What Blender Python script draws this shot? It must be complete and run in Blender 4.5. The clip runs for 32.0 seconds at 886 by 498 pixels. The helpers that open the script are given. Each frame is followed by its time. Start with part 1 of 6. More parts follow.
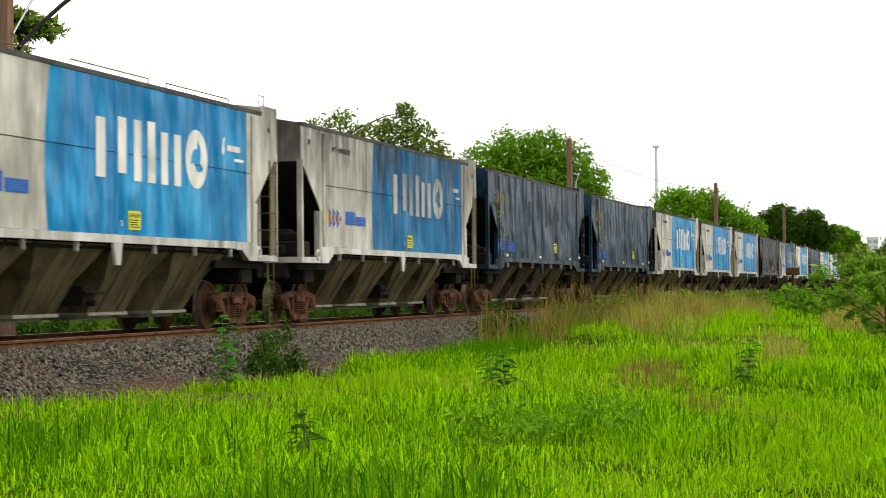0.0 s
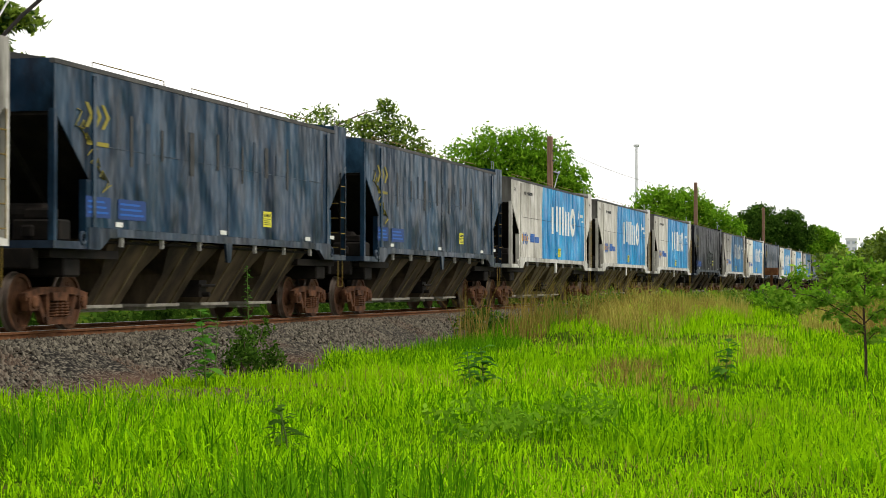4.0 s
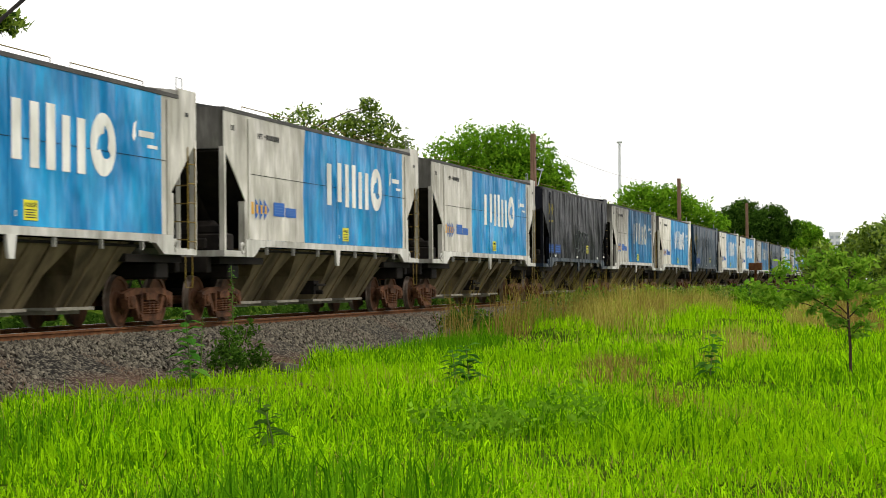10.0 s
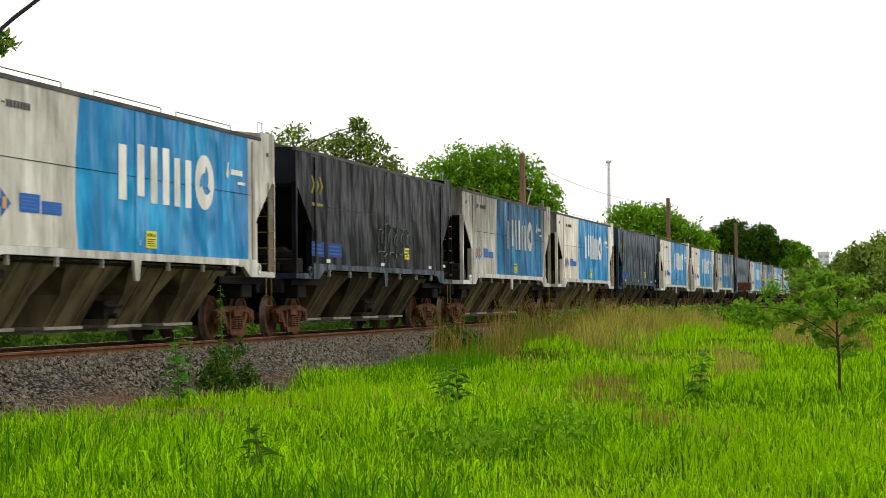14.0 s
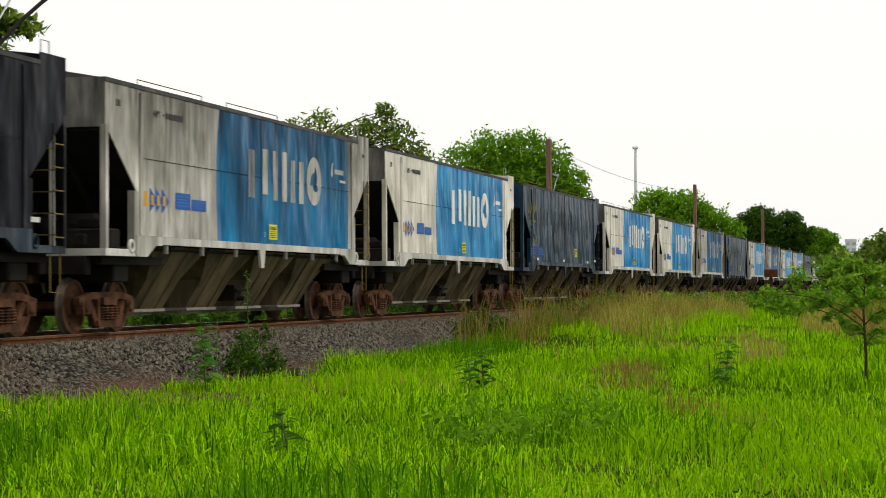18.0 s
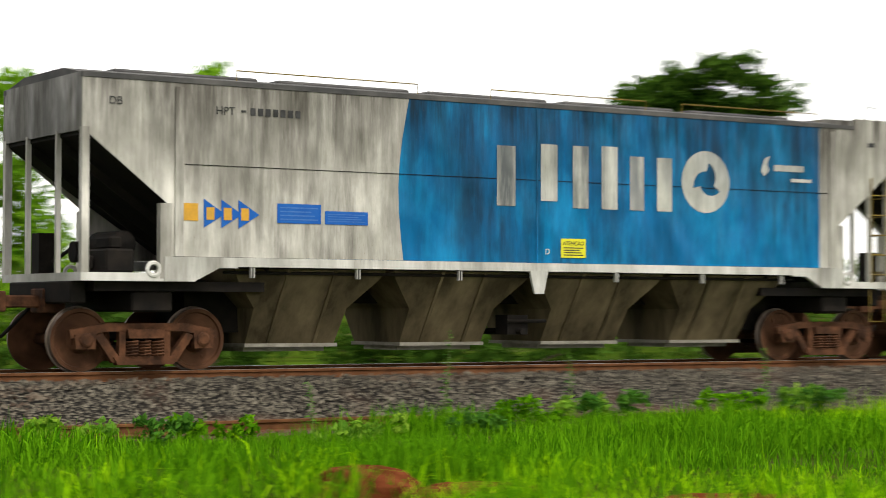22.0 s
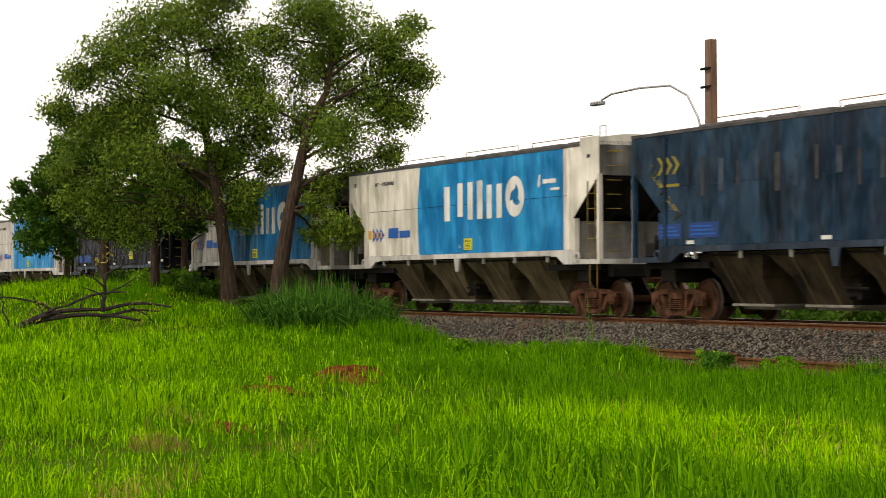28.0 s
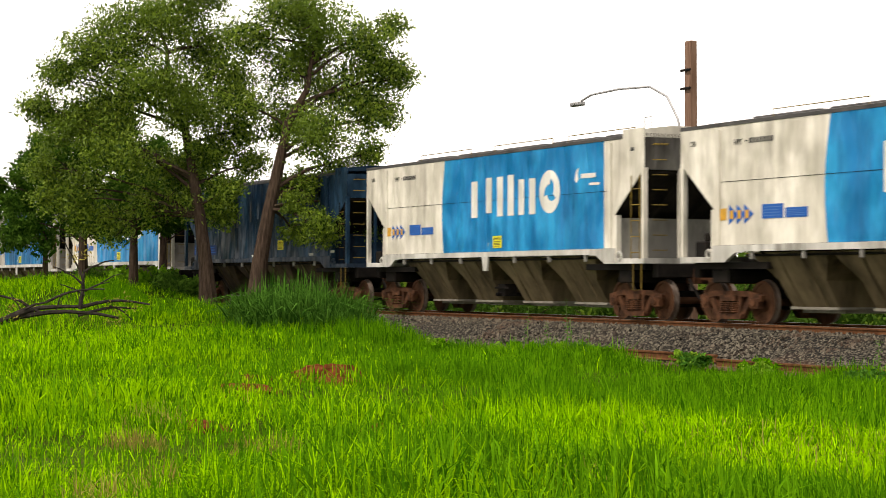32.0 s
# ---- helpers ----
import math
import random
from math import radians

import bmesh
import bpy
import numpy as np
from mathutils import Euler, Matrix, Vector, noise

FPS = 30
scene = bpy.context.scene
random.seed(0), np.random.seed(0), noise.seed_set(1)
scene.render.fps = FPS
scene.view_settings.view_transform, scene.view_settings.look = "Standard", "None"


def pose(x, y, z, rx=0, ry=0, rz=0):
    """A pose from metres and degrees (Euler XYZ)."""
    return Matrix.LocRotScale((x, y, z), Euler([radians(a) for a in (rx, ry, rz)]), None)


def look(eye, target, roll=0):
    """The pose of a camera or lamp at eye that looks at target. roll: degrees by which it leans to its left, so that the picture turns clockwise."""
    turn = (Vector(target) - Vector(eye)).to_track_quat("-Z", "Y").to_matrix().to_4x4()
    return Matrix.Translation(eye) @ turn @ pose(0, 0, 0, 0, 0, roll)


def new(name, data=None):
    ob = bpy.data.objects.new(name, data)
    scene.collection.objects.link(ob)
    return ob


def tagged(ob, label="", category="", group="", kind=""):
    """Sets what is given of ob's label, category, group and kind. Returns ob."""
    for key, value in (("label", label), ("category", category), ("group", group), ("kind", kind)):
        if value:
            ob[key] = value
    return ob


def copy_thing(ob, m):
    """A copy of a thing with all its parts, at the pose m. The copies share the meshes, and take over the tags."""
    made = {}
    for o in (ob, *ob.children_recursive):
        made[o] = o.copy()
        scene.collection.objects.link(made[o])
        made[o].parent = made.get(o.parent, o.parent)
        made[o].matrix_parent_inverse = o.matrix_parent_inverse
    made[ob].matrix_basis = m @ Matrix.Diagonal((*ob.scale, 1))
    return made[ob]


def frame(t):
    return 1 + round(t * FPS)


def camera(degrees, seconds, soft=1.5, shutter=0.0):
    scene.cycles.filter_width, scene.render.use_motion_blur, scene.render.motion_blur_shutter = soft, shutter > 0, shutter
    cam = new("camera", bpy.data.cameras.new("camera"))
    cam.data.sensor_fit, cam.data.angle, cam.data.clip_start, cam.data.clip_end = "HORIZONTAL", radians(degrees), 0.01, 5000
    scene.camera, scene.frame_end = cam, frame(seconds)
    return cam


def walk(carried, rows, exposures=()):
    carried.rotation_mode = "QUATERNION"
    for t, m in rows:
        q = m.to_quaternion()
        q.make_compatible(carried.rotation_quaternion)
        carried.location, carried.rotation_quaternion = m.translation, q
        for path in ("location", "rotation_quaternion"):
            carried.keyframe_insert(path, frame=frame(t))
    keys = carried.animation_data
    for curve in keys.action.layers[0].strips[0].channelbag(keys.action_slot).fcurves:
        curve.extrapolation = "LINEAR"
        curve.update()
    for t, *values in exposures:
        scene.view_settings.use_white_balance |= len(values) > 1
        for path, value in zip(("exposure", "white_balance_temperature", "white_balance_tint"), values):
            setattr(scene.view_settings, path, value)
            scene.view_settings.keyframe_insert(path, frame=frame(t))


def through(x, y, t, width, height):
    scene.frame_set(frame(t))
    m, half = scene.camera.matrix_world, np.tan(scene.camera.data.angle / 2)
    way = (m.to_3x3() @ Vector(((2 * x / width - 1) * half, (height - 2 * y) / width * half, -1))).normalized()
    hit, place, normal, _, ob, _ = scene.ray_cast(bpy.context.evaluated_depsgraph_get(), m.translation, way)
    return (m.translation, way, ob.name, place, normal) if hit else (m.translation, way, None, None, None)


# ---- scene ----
# camera: one lens for the whole clip
cam = camera(25.25, 32.0, 0.9, 0.4)
PATH = [
    (0.00, -2.26, -14.59, 0.74, 75.67, 1.13, -0.53),
    (0.50, -2.26, -14.59, 0.74, 75.97, 1.08, -0.54),
    (1.00, -2.26, -14.59, 0.74, 75.86, 1.11, -0.67),
    (1.50, -2.26, -14.59, 0.74, 75.76, 1.21, -0.71),
    (2.00, -2.26, -14.59, 0.74, 76.01, 1.24, -0.47),
    (2.50, -2.26, -14.59, 0.74, 76.32, 1.17, -0.42),
    (3.00, -2.26, -14.59, 0.74, 76.29, 1.02, -0.15),
    (3.50, -2.26, -14.59, 0.74, 76.31, 1.00, 0.03),
    (5.50, -2.26, -14.59, 0.74, 75.97, 1.20, -0.28),
    (6.00, -2.26, -14.59, 0.74, 76.02, 1.24, -0.62),
    (6.50, -2.26, -14.59, 0.74, 76.02, 1.24, -0.40),
    (7.00, -2.26, -14.59, 0.74, 76.09, 1.28, -0.49),
    (7.50, -2.26, -14.59, 0.74, 76.23, 1.28, -0.48),
    (8.00, -2.26, -14.59, 0.74, 76.34, 1.22, -0.33),
    (8.50, -2.26, -14.59, 0.74, 76.50, 1.15, -0.75),
    (9.00, -2.26, -14.59, 0.74, 76.60, 1.15, -0.35),
    (9.50, -2.26, -14.59, 0.74, 76.63, 1.06, -0.54),
    (10.00, -2.26, -14.59, 0.74, 76.72, 0.98, -0.52),
    (10.50, -2.26, -14.59, 0.74, 77.00, 0.93, -0.38),
    (11.00, -2.26, -14.59, 0.74, 77.10, 0.85, -0.23),
    (11.50, -2.26, -14.59, 0.74, 77.07, 0.77, -0.26),
    (12.00, -2.26, -14.59, 0.74, 77.02, 0.77, -0.51),
    (12.50, -2.26, -14.59, 0.74, 76.97, 1.22, -0.45),
    (13.00, -2.26, -14.59, 0.74, 76.97, 1.39, -0.35),
    (13.50, -2.26, -14.59, 0.74, 77.04, 1.47, -0.50),
    (14.00, -2.26, -14.59, 0.74, 77.03, 1.54, -0.51),
    (14.50, -2.26, -14.59, 0.74, 76.82, 1.61, -0.44),
    (16.50, -2.26, -14.59, 0.74, 76.34, 1.49, -0.53),
    (17.00, -2.26, -14.59, 0.74, 76.30, 1.36, -0.38),
    (17.50, -2.26, -14.59, 0.74, 76.35, 1.20, -0.29),
    (18.00, -2.26, -14.59, 0.74, 76.28, 1.13, -0.26),
    (18.50, -2.26, -14.59, 0.74, 76.18, 1.12, -0.10),
    (19.00, -4.20, -14.60, 0.75, 75.64, 1.52, 0.11),
    (19.50, -12.60, -14.00, 0.82, 76.60, 1.45, 0.20),
    (20.00, -20.44, -12.95, 0.87, 77.69, 1.62, 0.00),
    (20.50, -21.60, -15.40, 0.87, 72.40, 1.66, 0.00),
    (21.00, -20.21, -19.42, 0.85, 62.67, 1.81, 0.00),
    (21.50, -17.50, -22.60, 0.87, 50.00, 1.80, 0.30),
    (22.00, -12.60, -27.46, 0.89, 32.85, 1.78, 0.10),
    (22.50, -1.50, -31.20, 0.91, 3.50, 1.50, 0.10),
    (23.00, 10.95, -32.46, 0.92, -26.24, 1.25, 0.05),
    (23.50, 14.60, -28.40, 0.90, -40.50, 1.50, 0.00),
    (24.00, 16.16, -24.13, 0.89, -52.00, 1.74, 0.00),
    (24.50, 18.30, -23.40, 0.89, -56.20, 1.68, 0.00),
    (25.00, 20.74, -23.36, 0.89, -60.26, 1.60, 0.00),
    (25.50, 24.60, -24.20, 0.90, -62.60, 1.45, -0.20),
    (26.00, 27.00, -24.75, 0.90, -64.00, 1.36, -0.30),
    (26.50, 27.00, -24.75, 0.90, -64.87, 1.26, -0.34),
    (28.50, 27.00, -24.75, 0.90, -65.10, 0.88, -0.29),
    (29.00, 27.00, -24.75, 0.90, -65.00, 0.78, -0.24),
    (29.50, 27.00, -24.75, 0.90, -65.14, 0.69, -0.24),
    (30.00, 27.00, -24.75, 0.90, -65.10, 0.66, -0.32),
    (30.50, 27.00, -24.75, 0.90, -64.90, 0.70, -0.18),
    (31.00, 27.00, -24.75, 0.90, -64.53, 0.74, 0.11),
    (31.50, 27.00, -24.75, 0.90, -64.60, 0.80, 0.03),
    (32.00, 27.00, -24.75, 0.90, -64.52, 0.92, 0.12),
]
walk(cam, [(t, pose(x, y, z, 90 + pitch, -roll, -yaw)) for t, x, y, z, yaw, pitch, roll in PATH],
     exposures=[(0, -0.08, 6500, 10), (13.2, -0.1, 6500, 10), (14.0, -0.26, 6500, 10), (16.5, -0.42, 6500, 10), (18.5, -0.45, 6500, 10), (20, -0.45, 6500, 10), (20.6, -0.45, 6500, 10), (21.2, -0.45, 6500, 10), (22, 0.15, 6500, 10), (23, 0.38, 6500, 10), (24, 0.35, 6600, 10), (25, -0.1, 7000, 15), (26, -0.22, 7000, 15), (28.5, -0.24, 7000, 15), (29, -0.22, 7000, 15), (30, 0.12, 7100, 16), (32, 0.12, 7000, 15)])

# ---------------------------------------------------------------- sky and sun
SUN_EL, SUN_AZ = radians(52), radians(168)
world = bpy.data.worlds.new("sky")
scene.world = world
world.use_nodes = True
wn = world.node_tree
wn.nodes.clear()
sky = wn.nodes.new("ShaderNodeTexSky")
sky.sky_type, sky.sun_disc = "NISHITA", False
sky.sun_elevation, sky.sun_rotation = SUN_EL, SUN_AZ
sky.dust_density, sky.air_density = 4.0, 1.0
haze = wn.nodes.new("ShaderNodeMix")
haze.data_type = "RGBA"
haze.inputs[0].default_value = 0.82
haze.inputs[7].default_value = (22.8, 22.5, 21.6, 1)
bgd = wn.nodes.new("ShaderNodeBackground")
bgd.inputs[1].default_value = 0.072
wout = wn.nodes.new("ShaderNodeOutputWorld")
wn.links.new(sky.outputs[0], haze.inputs[6])
wn.links.new(haze.outputs[2], bgd.inputs[0])
wn.links.new(bgd.outputs[0], wout.inputs[0])
sun_data = bpy.data.lights.new("sun", "SUN")
sun_data.energy, sun_data.angle, sun_data.color = 2.2, radians(12), (1.0, 0.95, 0.87)
sun = new("sun", sun_data)
sun.matrix_world = look((60 * math.sin(SUN_AZ) * math.cos(SUN_EL), 60 * math.cos(SUN_AZ) * math.cos(SUN_EL), 60 * math.sin(SUN_EL)), (0, 0, 0))


# ---------------------------------------------------------------- materials
class Mat:
    """A small node-tree writer."""

    def __init__(self, name, rough=0.7, metal=0.0, spec=0.4):
        self.m = bpy.data.materials.new(name)
        self.m.use_nodes = True
        self.t = self.m.node_tree
        self.b = self.t.nodes["Principled BSDF"]
        self.b.inputs["Roughness"].default_value = rough
        self.b.inputs["Metallic"].default_value = metal
        self.b.inputs["Specular IOR Level"].default_value = spec

    def node(self, kind, **values):
        n = self.t.nodes.new(kind)
        for key, value in values.items():
            n.inputs[int(key[1:])].default_value = value
        return n

    def link(self, a, b):
        self.t.links.new(a, b)

    def noise(self, scale, detail=4.0, stretch=(1, 1, 1), rough=0.55, space="Object"):
        co = self.node("ShaderNodeTexCoord")
        mp = self.node("ShaderNodeMapping")
        mp.inputs[3].default_value = stretch
        self.link(co.outputs[space], mp.inputs[0])
        if space == "Object":
            info = self.node("ShaderNodeObjectInfo")
            add = self.node("ShaderNodeVectorMath")
            add.operation = "ADD"
            mul = self.node("ShaderNodeMath", _1=37.0)
            mul.operation = "MULTIPLY"
            self.link(info.outputs["Random"], mul.inputs[0])
            self.link(mp.outputs[0], add.inputs[0])
            self.link(mul.outputs[0], add.inputs[1])
            src = add.outputs[0]
        else:
            src = mp.outputs[0]
        n = self.node("ShaderNodeTexNoise")
        n.inputs["Scale"].default_value, n.inputs["Detail"].default_value, n.inputs["Roughness"].default_value = scale, detail, rough
        self.link(src, n.inputs["Vector"])
        return n.outputs["Fac"]

    def ramp(self, fac, lo, hi, a=(0, 0, 0, 1), b=(1, 1, 1, 1)):
        r = self.node("ShaderNodeValToRGB")
        e = r.color_ramp.elements
        e[0].position, e[1].position, e[0].color, e[1].color = lo, hi, (*a[:3], 1), (*b[:3], 1)
        self.link(fac, r.inputs[0])
        return r.outputs[0]

    def mix(self, fac, a, b, mode="MIX"):
        x = self.node("ShaderNodeMix")
        x.data_type, x.blend_type = "RGBA", mode
        for sock, value in ((0, fac), (6, a), (7, b)):
            if isinstance(value, (int, float)):
                x.inputs[sock].default_value = value
            elif isinstance(value, tuple):
                x.inputs[sock].default_value = (*value[:3], 1)
            else:
                self.link(value, x.inputs[sock])
        return x.outputs[2]

    def buckled(self, ribs):
        """Height of a thin sheet buckled between upright ribs."""
        co = self.node("ShaderNodeTexCoord")
        wave = self.node("ShaderNodeTexWave")
        wave.wave_type, wave.bands_direction = "BANDS", "X"
        for key, value in (("Scale", 0.36), ("Distortion", 5.0), ("Detail", 2.0), ("Detail Scale", 0.6)):
            wave.inputs[key].default_value = value
        self.link(co.outputs["Object"], wave.inputs["Vector"])
        return self.mix(ribs, wave.outputs["Fac"], self.noise(1.15, 2, (1.2, 1.0, 0.6), 0.4))

    def colour(self, out):
        if isinstance(out, tuple):
            self.b.inputs["Base Color"].default_value = (*out[:3], 1)
        else:
            self.link(out, self.b.inputs["Base Color"])
        return self

    def bump(self, fac, strength=0.3, dist=0.02):
        bp = self.node("ShaderNodeBump")
        bp.inputs["Strength"].default_value, bp.inputs["Distance"].default_value = strength, dist
        self.link(fac, bp.inputs["Height"])
        self.link(bp.outputs[0], self.b.inputs["Normal"])
        return self

    def roughness(self, fac, lo, hi):
        mr = self.node("ShaderNodeMapRange", _3=lo, _4=hi)
        self.link(fac, mr.inputs[0])
        self.link(mr.outputs[0], self.b.inputs["Roughness"])
        return self


def paint(name, base, faded, grime, dirt, streak_lo, streak_hi, rough=0.34, dent=0.6):
    """Old wagon paint: faded patches (on blue also painted highlights), rain streaks running down, soot and dents."""
    m = Mat(name, rough, 0.0, 0.12)
    # lighter patches: faded paint, and highlights of buckled blue sheets put into colour
    fade_sheen = m.ramp(m.noise(1.1, 6, (1.2, 1.0, 0.6), 0.62), 0.44, 0.64)
    col = m.mix(fade_sheen, base, faded)
    streak = m.ramp(m.noise(1.9, 7, (1.6, 1.0, 0.20), 0.66), streak_lo - 0.04, streak_hi)
    fine = m.ramp(m.noise(6.0, 6, (1.5, 1.0, 0.30), 0.70), 0.42, 0.80)
    cloud = m.ramp(m.noise(0.45, 4, (1.2, 1, 0.8)), 0.36, 0.66)
    sep = m.node("ShaderNodeSeparateXYZ")
    m.link(m.node("ShaderNodeTexCoord").outputs["Object"], sep.inputs[0])
    reach = m.node("ShaderNodeMath", _1=2.6)
    reach.operation = "MULTIPLY_ADD"
    m.link(m.noise(1.3, 3, (1.4, 1.0, 0.1)), reach.inputs[0])
    m.link(sep.outputs["Z"], reach.inputs[2])
    down = m.node("ShaderNodeMapRange", _1=3.6, _2=5.6, _3=0.0, _4=1.0)
    m.link(reach.outputs[0], down.inputs[0])
    roof_soot = m.mix(1.0, m.ramp(m.noise(2.6, 6, (1.5, 1.0, 0.12), 0.7), 0.30, 0.62), (max(0.0, dirt - 0.68) * 2.9,) * 3, "MULTIPLY")
    col = m.mix(m.mix(1.0, roof_soot, down.outputs[0], "MULTIPLY"), col, grime)
    k = m.mix(1.0, m.mix(1.0, streak, cloud, "MULTIPLY"), (dirt * 0.9,) * 3, "MULTIPLY")
    col = m.mix(k, col, grime)
    k2 = m.mix(1.0, fine, (dirt * 0.24,) * 3, "MULTIPLY")
    col = m.mix(k2, col, grime)
    speck = m.ramp(m.noise(34.0, 3), 0.66, 0.74)
    col = m.mix(m.mix(1.0, speck, (0.35,) * 3, "MULTIPLY"), col, (0.16, 0.10, 0.07))
    m.colour(col)
    m.bump(m.buckled(0.93), min(1.0, dent * 1.6), 0.36)
    m.roughness(streak, rough, min(1, rough + 0.3))
    return m.m


def plain(name, base, second, rough=0.6, metal=0.0, scale=6.0, bump=0.2, stretch=(1, 1, 1), lo=0.38, hi=0.68, space="Object", dist=0.01):
    m = Mat(name, rough, metal, 0.1)
    f = m.noise(scale, 6, stretch, 0.6, space)
    g = m.ramp(m.noise(scale * 7.3, 4, stretch, 0.6, space), 0.3, 0.75)
    col = m.mix(m.ramp(f, lo, hi), base, second)
    col = m.mix(m.mix(1.0, g, (0.3,) * 3, "MULTIPLY"), col, tuple(c * 0.55 for c in second))
    m.colour(col)
    m.bump(m.noise(scale * 4, 5, stretch, 0.6, space), bump, dist)
    m.roughness(f, rough - 0.12, min(1.0, rough + 0.18))
    return m.m


def leafy(name, a, b, c, through=0.35, rough=0.55, patch=0.22):
    """Leaves and blades: colour varies blade by blade and in patches; light shines through."""
    m = Mat(name, rough if rough < 0.5 else 0.9, 0.0, 0.16 if rough < 0.5 else 0.0)
    geo = m.node("ShaderNodeNewGeometry")
    col = m.mix(m.ramp(geo.outputs["Random Per Island"], 0.1, 0.9), a, b)
    col = m.mix(m.ramp(m.noise(patch, 4, (1, 1, 1), 0.55, "Object"), 0.48, 0.70), col, c)
    m.colour(col)
    tr = m.node("ShaderNodeBsdfTranslucent")
    m.link(col, tr.inputs[0])
    mx = m.node("ShaderNodeMixShader", _0=through)
    m.link(m.b.outputs[0], mx.inputs[1])
    m.link(tr.outputs[0], mx.inputs[2])
    m.link(mx.outputs[0], m.t.nodes["Material Output"].inputs[0])
    return m.m


def dark_paint(name, base, faded, grime, dent=0.4, spec=0.11):
    """Dark wagon paint: faded clouds, black rain runs, pale rubbed streaks, buckled sheets."""
    m = Mat(name, 0.5, 0.0, spec)
    col = m.mix(m.ramp(m.noise(0.6, 5, (1.0, 1.0, 0.7), 0.6), 0.40, 0.64), base, faded)
    col = m.mix(m.mix(1.0, m.ramp(m.noise(1.1, 5, (1.1, 1.0, 0.5), 0.6), 0.52, 0.74), (0.8,) * 3, "MULTIPLY"), col, tuple(c * 1.5 for c in faded))
    runs = m.ramp(m.noise(1.5, 6, (1.2, 1.0, 0.38), 0.68), 0.44, 0.68)
    where = m.ramp(m.noise(0.5, 3, (1.1, 1.0, 0.7)), 0.34, 0.52)
    col = m.mix(m.mix(1.0, m.mix(1.0, runs, where, "MULTIPLY"), (0.95,) * 3, "MULTIPLY"), col, grime)
    col = m.mix(m.mix(1.0, m.ramp(m.noise(5.0, 5, (1.2, 1.0, 0.5), 0.7), 0.50, 0.72), (0.45,) * 3, "MULTIPLY"), col, grime)
    col = m.mix(m.mix(1.0, m.ramp(m.noise(20.0, 4), 0.62, 0.75), (0.3,) * 3, "MULTIPLY"), col, (0.05, 0.035, 0.025))
    m.colour(col).bump(m.buckled(0.96), 1.0, dent * 0.5)
    m.roughness(m.noise(3.0, 3), 0.26, 0.5)
    return m.m


SILVER = paint("silver paint", (0.47, 0.450, 0.395), (0.68, 0.655, 0.59), (0.085, 0.075, 0.06), 0.8, 0.43, 0.64)
SILVER_DIRTY = paint("sooty silver paint", (0.46, 0.44, 0.39), (0.66, 0.635, 0.57), (0.045, 0.038, 0.030), 1.0, 0.42, 0.62)
SILVER_FRESH = paint("cream grey paint", (0.62, 0.585, 0.50), (0.80, 0.765, 0.67), (0.13, 0.11, 0.085), 0.7, 0.46, 0.68)
# soot on the wagon ends, darkened further to carry the shade between wagons
END_SOOT_SHADE = paint("sooty end paint with shade", (0.17, 0.165, 0.15), (0.31, 0.30, 0.27), (0.030, 0.026, 0.021), 1.0, 0.36, 0.6)
BLUE = paint("sky blue paint", (0.0, 0.170, 0.42), (0.010, 0.30, 0.60), (0.015, 0.05, 0.10), 0.6, 0.46, 0.68)
BLUE_DIRTY = paint("sooty blue paint", (0.0, 0.120, 0.30), (0.004, 0.215, 0.46), (0.008, 0.018, 0.03), 1.0, 0.38, 0.60)
NAVY = dark_paint("faded navy paint", (0.006, 0.019, 0.040), (0.021, 0.053, 0.092), (0.003, 0.0035, 0.005), 0.6, 0.07)
CHARCOAL = dark_paint("blackened paint", (0.005, 0.006, 0.009), (0.019, 0.020, 0.027), (0.003, 0.0025, 0.0025), 0.5, 0.03)
STRIPE = paint("white stripe paint", (0.50, 0.49, 0.45), (0.64, 0.63, 0.59), (0.10, 0.085, 0.065), 0.9, 0.42, 0.66)
STRIPE_NAVY = dark_paint("navy stripe paint", (0.012, 0.022, 0.040), (0.028, 0.045, 0.07), (0.010, 0.009, 0.009))
LETTER = paint("cream lettering paint", (0.66, 0.65, 0.60), (0.74, 0.73, 0.68), (0.2, 0.2, 0.19), 0.5, 0.48, 0.7)
LETTER_DIRTY = paint("worn cream lettering", (0.46, 0.45, 0.40), (0.62, 0.61, 0.55), (0.07, 0.08, 0.09), 1.0, 0.42, 0.6)
LETTER_FAINT = plain("faded grey lettering", (0.025, 0.035, 0.05), (0.06, 0.08, 0.11), 0.6, 0, 3.0)
ROOF = plain("tarred roof", (0.045, 0.045, 0.046), (0.11, 0.105, 0.10), 0.75, 0, 1.4)
HOPPER = plain("grimy hopper steel", (0.040, 0.031, 0.016), (0.205, 0.160, 0.090), 0.75, 0, 1.3, 0.3, (1, 1, 0.35))
HOPPER_DARK = plain("sooty hopper steel", (0.012, 0.010, 0.008), (0.105, 0.075, 0.045), 0.8, 0, 1.3, 0.3, (1, 1, 0.35))
# near-black: deep shade under and between the wagons is put into this colour
UNDER = plain("shade-blackened underframe", (0.006, 0.0055, 0.005), (0.020, 0.016, 0.013), 0.8, 0, 3.0)
RUST = plain("rusty cast steel", (0.030, 0.015, 0.009), (0.150, 0.066, 0.033), 0.8, 0.1, 4.0, 0.5)
WHEEL = plain("rusty wheel steel", (0.045, 0.020, 0.010), (0.125, 0.058, 0.030), 0.7, 0.1, 3.0, 0.4)
TREAD = plain("polished tread", (0.12, 0.085, 0.065), (0.22, 0.18, 0.15), 0.45, 0.6, 9.0, 0.1)
LADDER = plain("yellow ladder paint", (0.26, 0.18, 0.03), (0.12, 0.085, 0.03), 0.6, 0, 6.0)
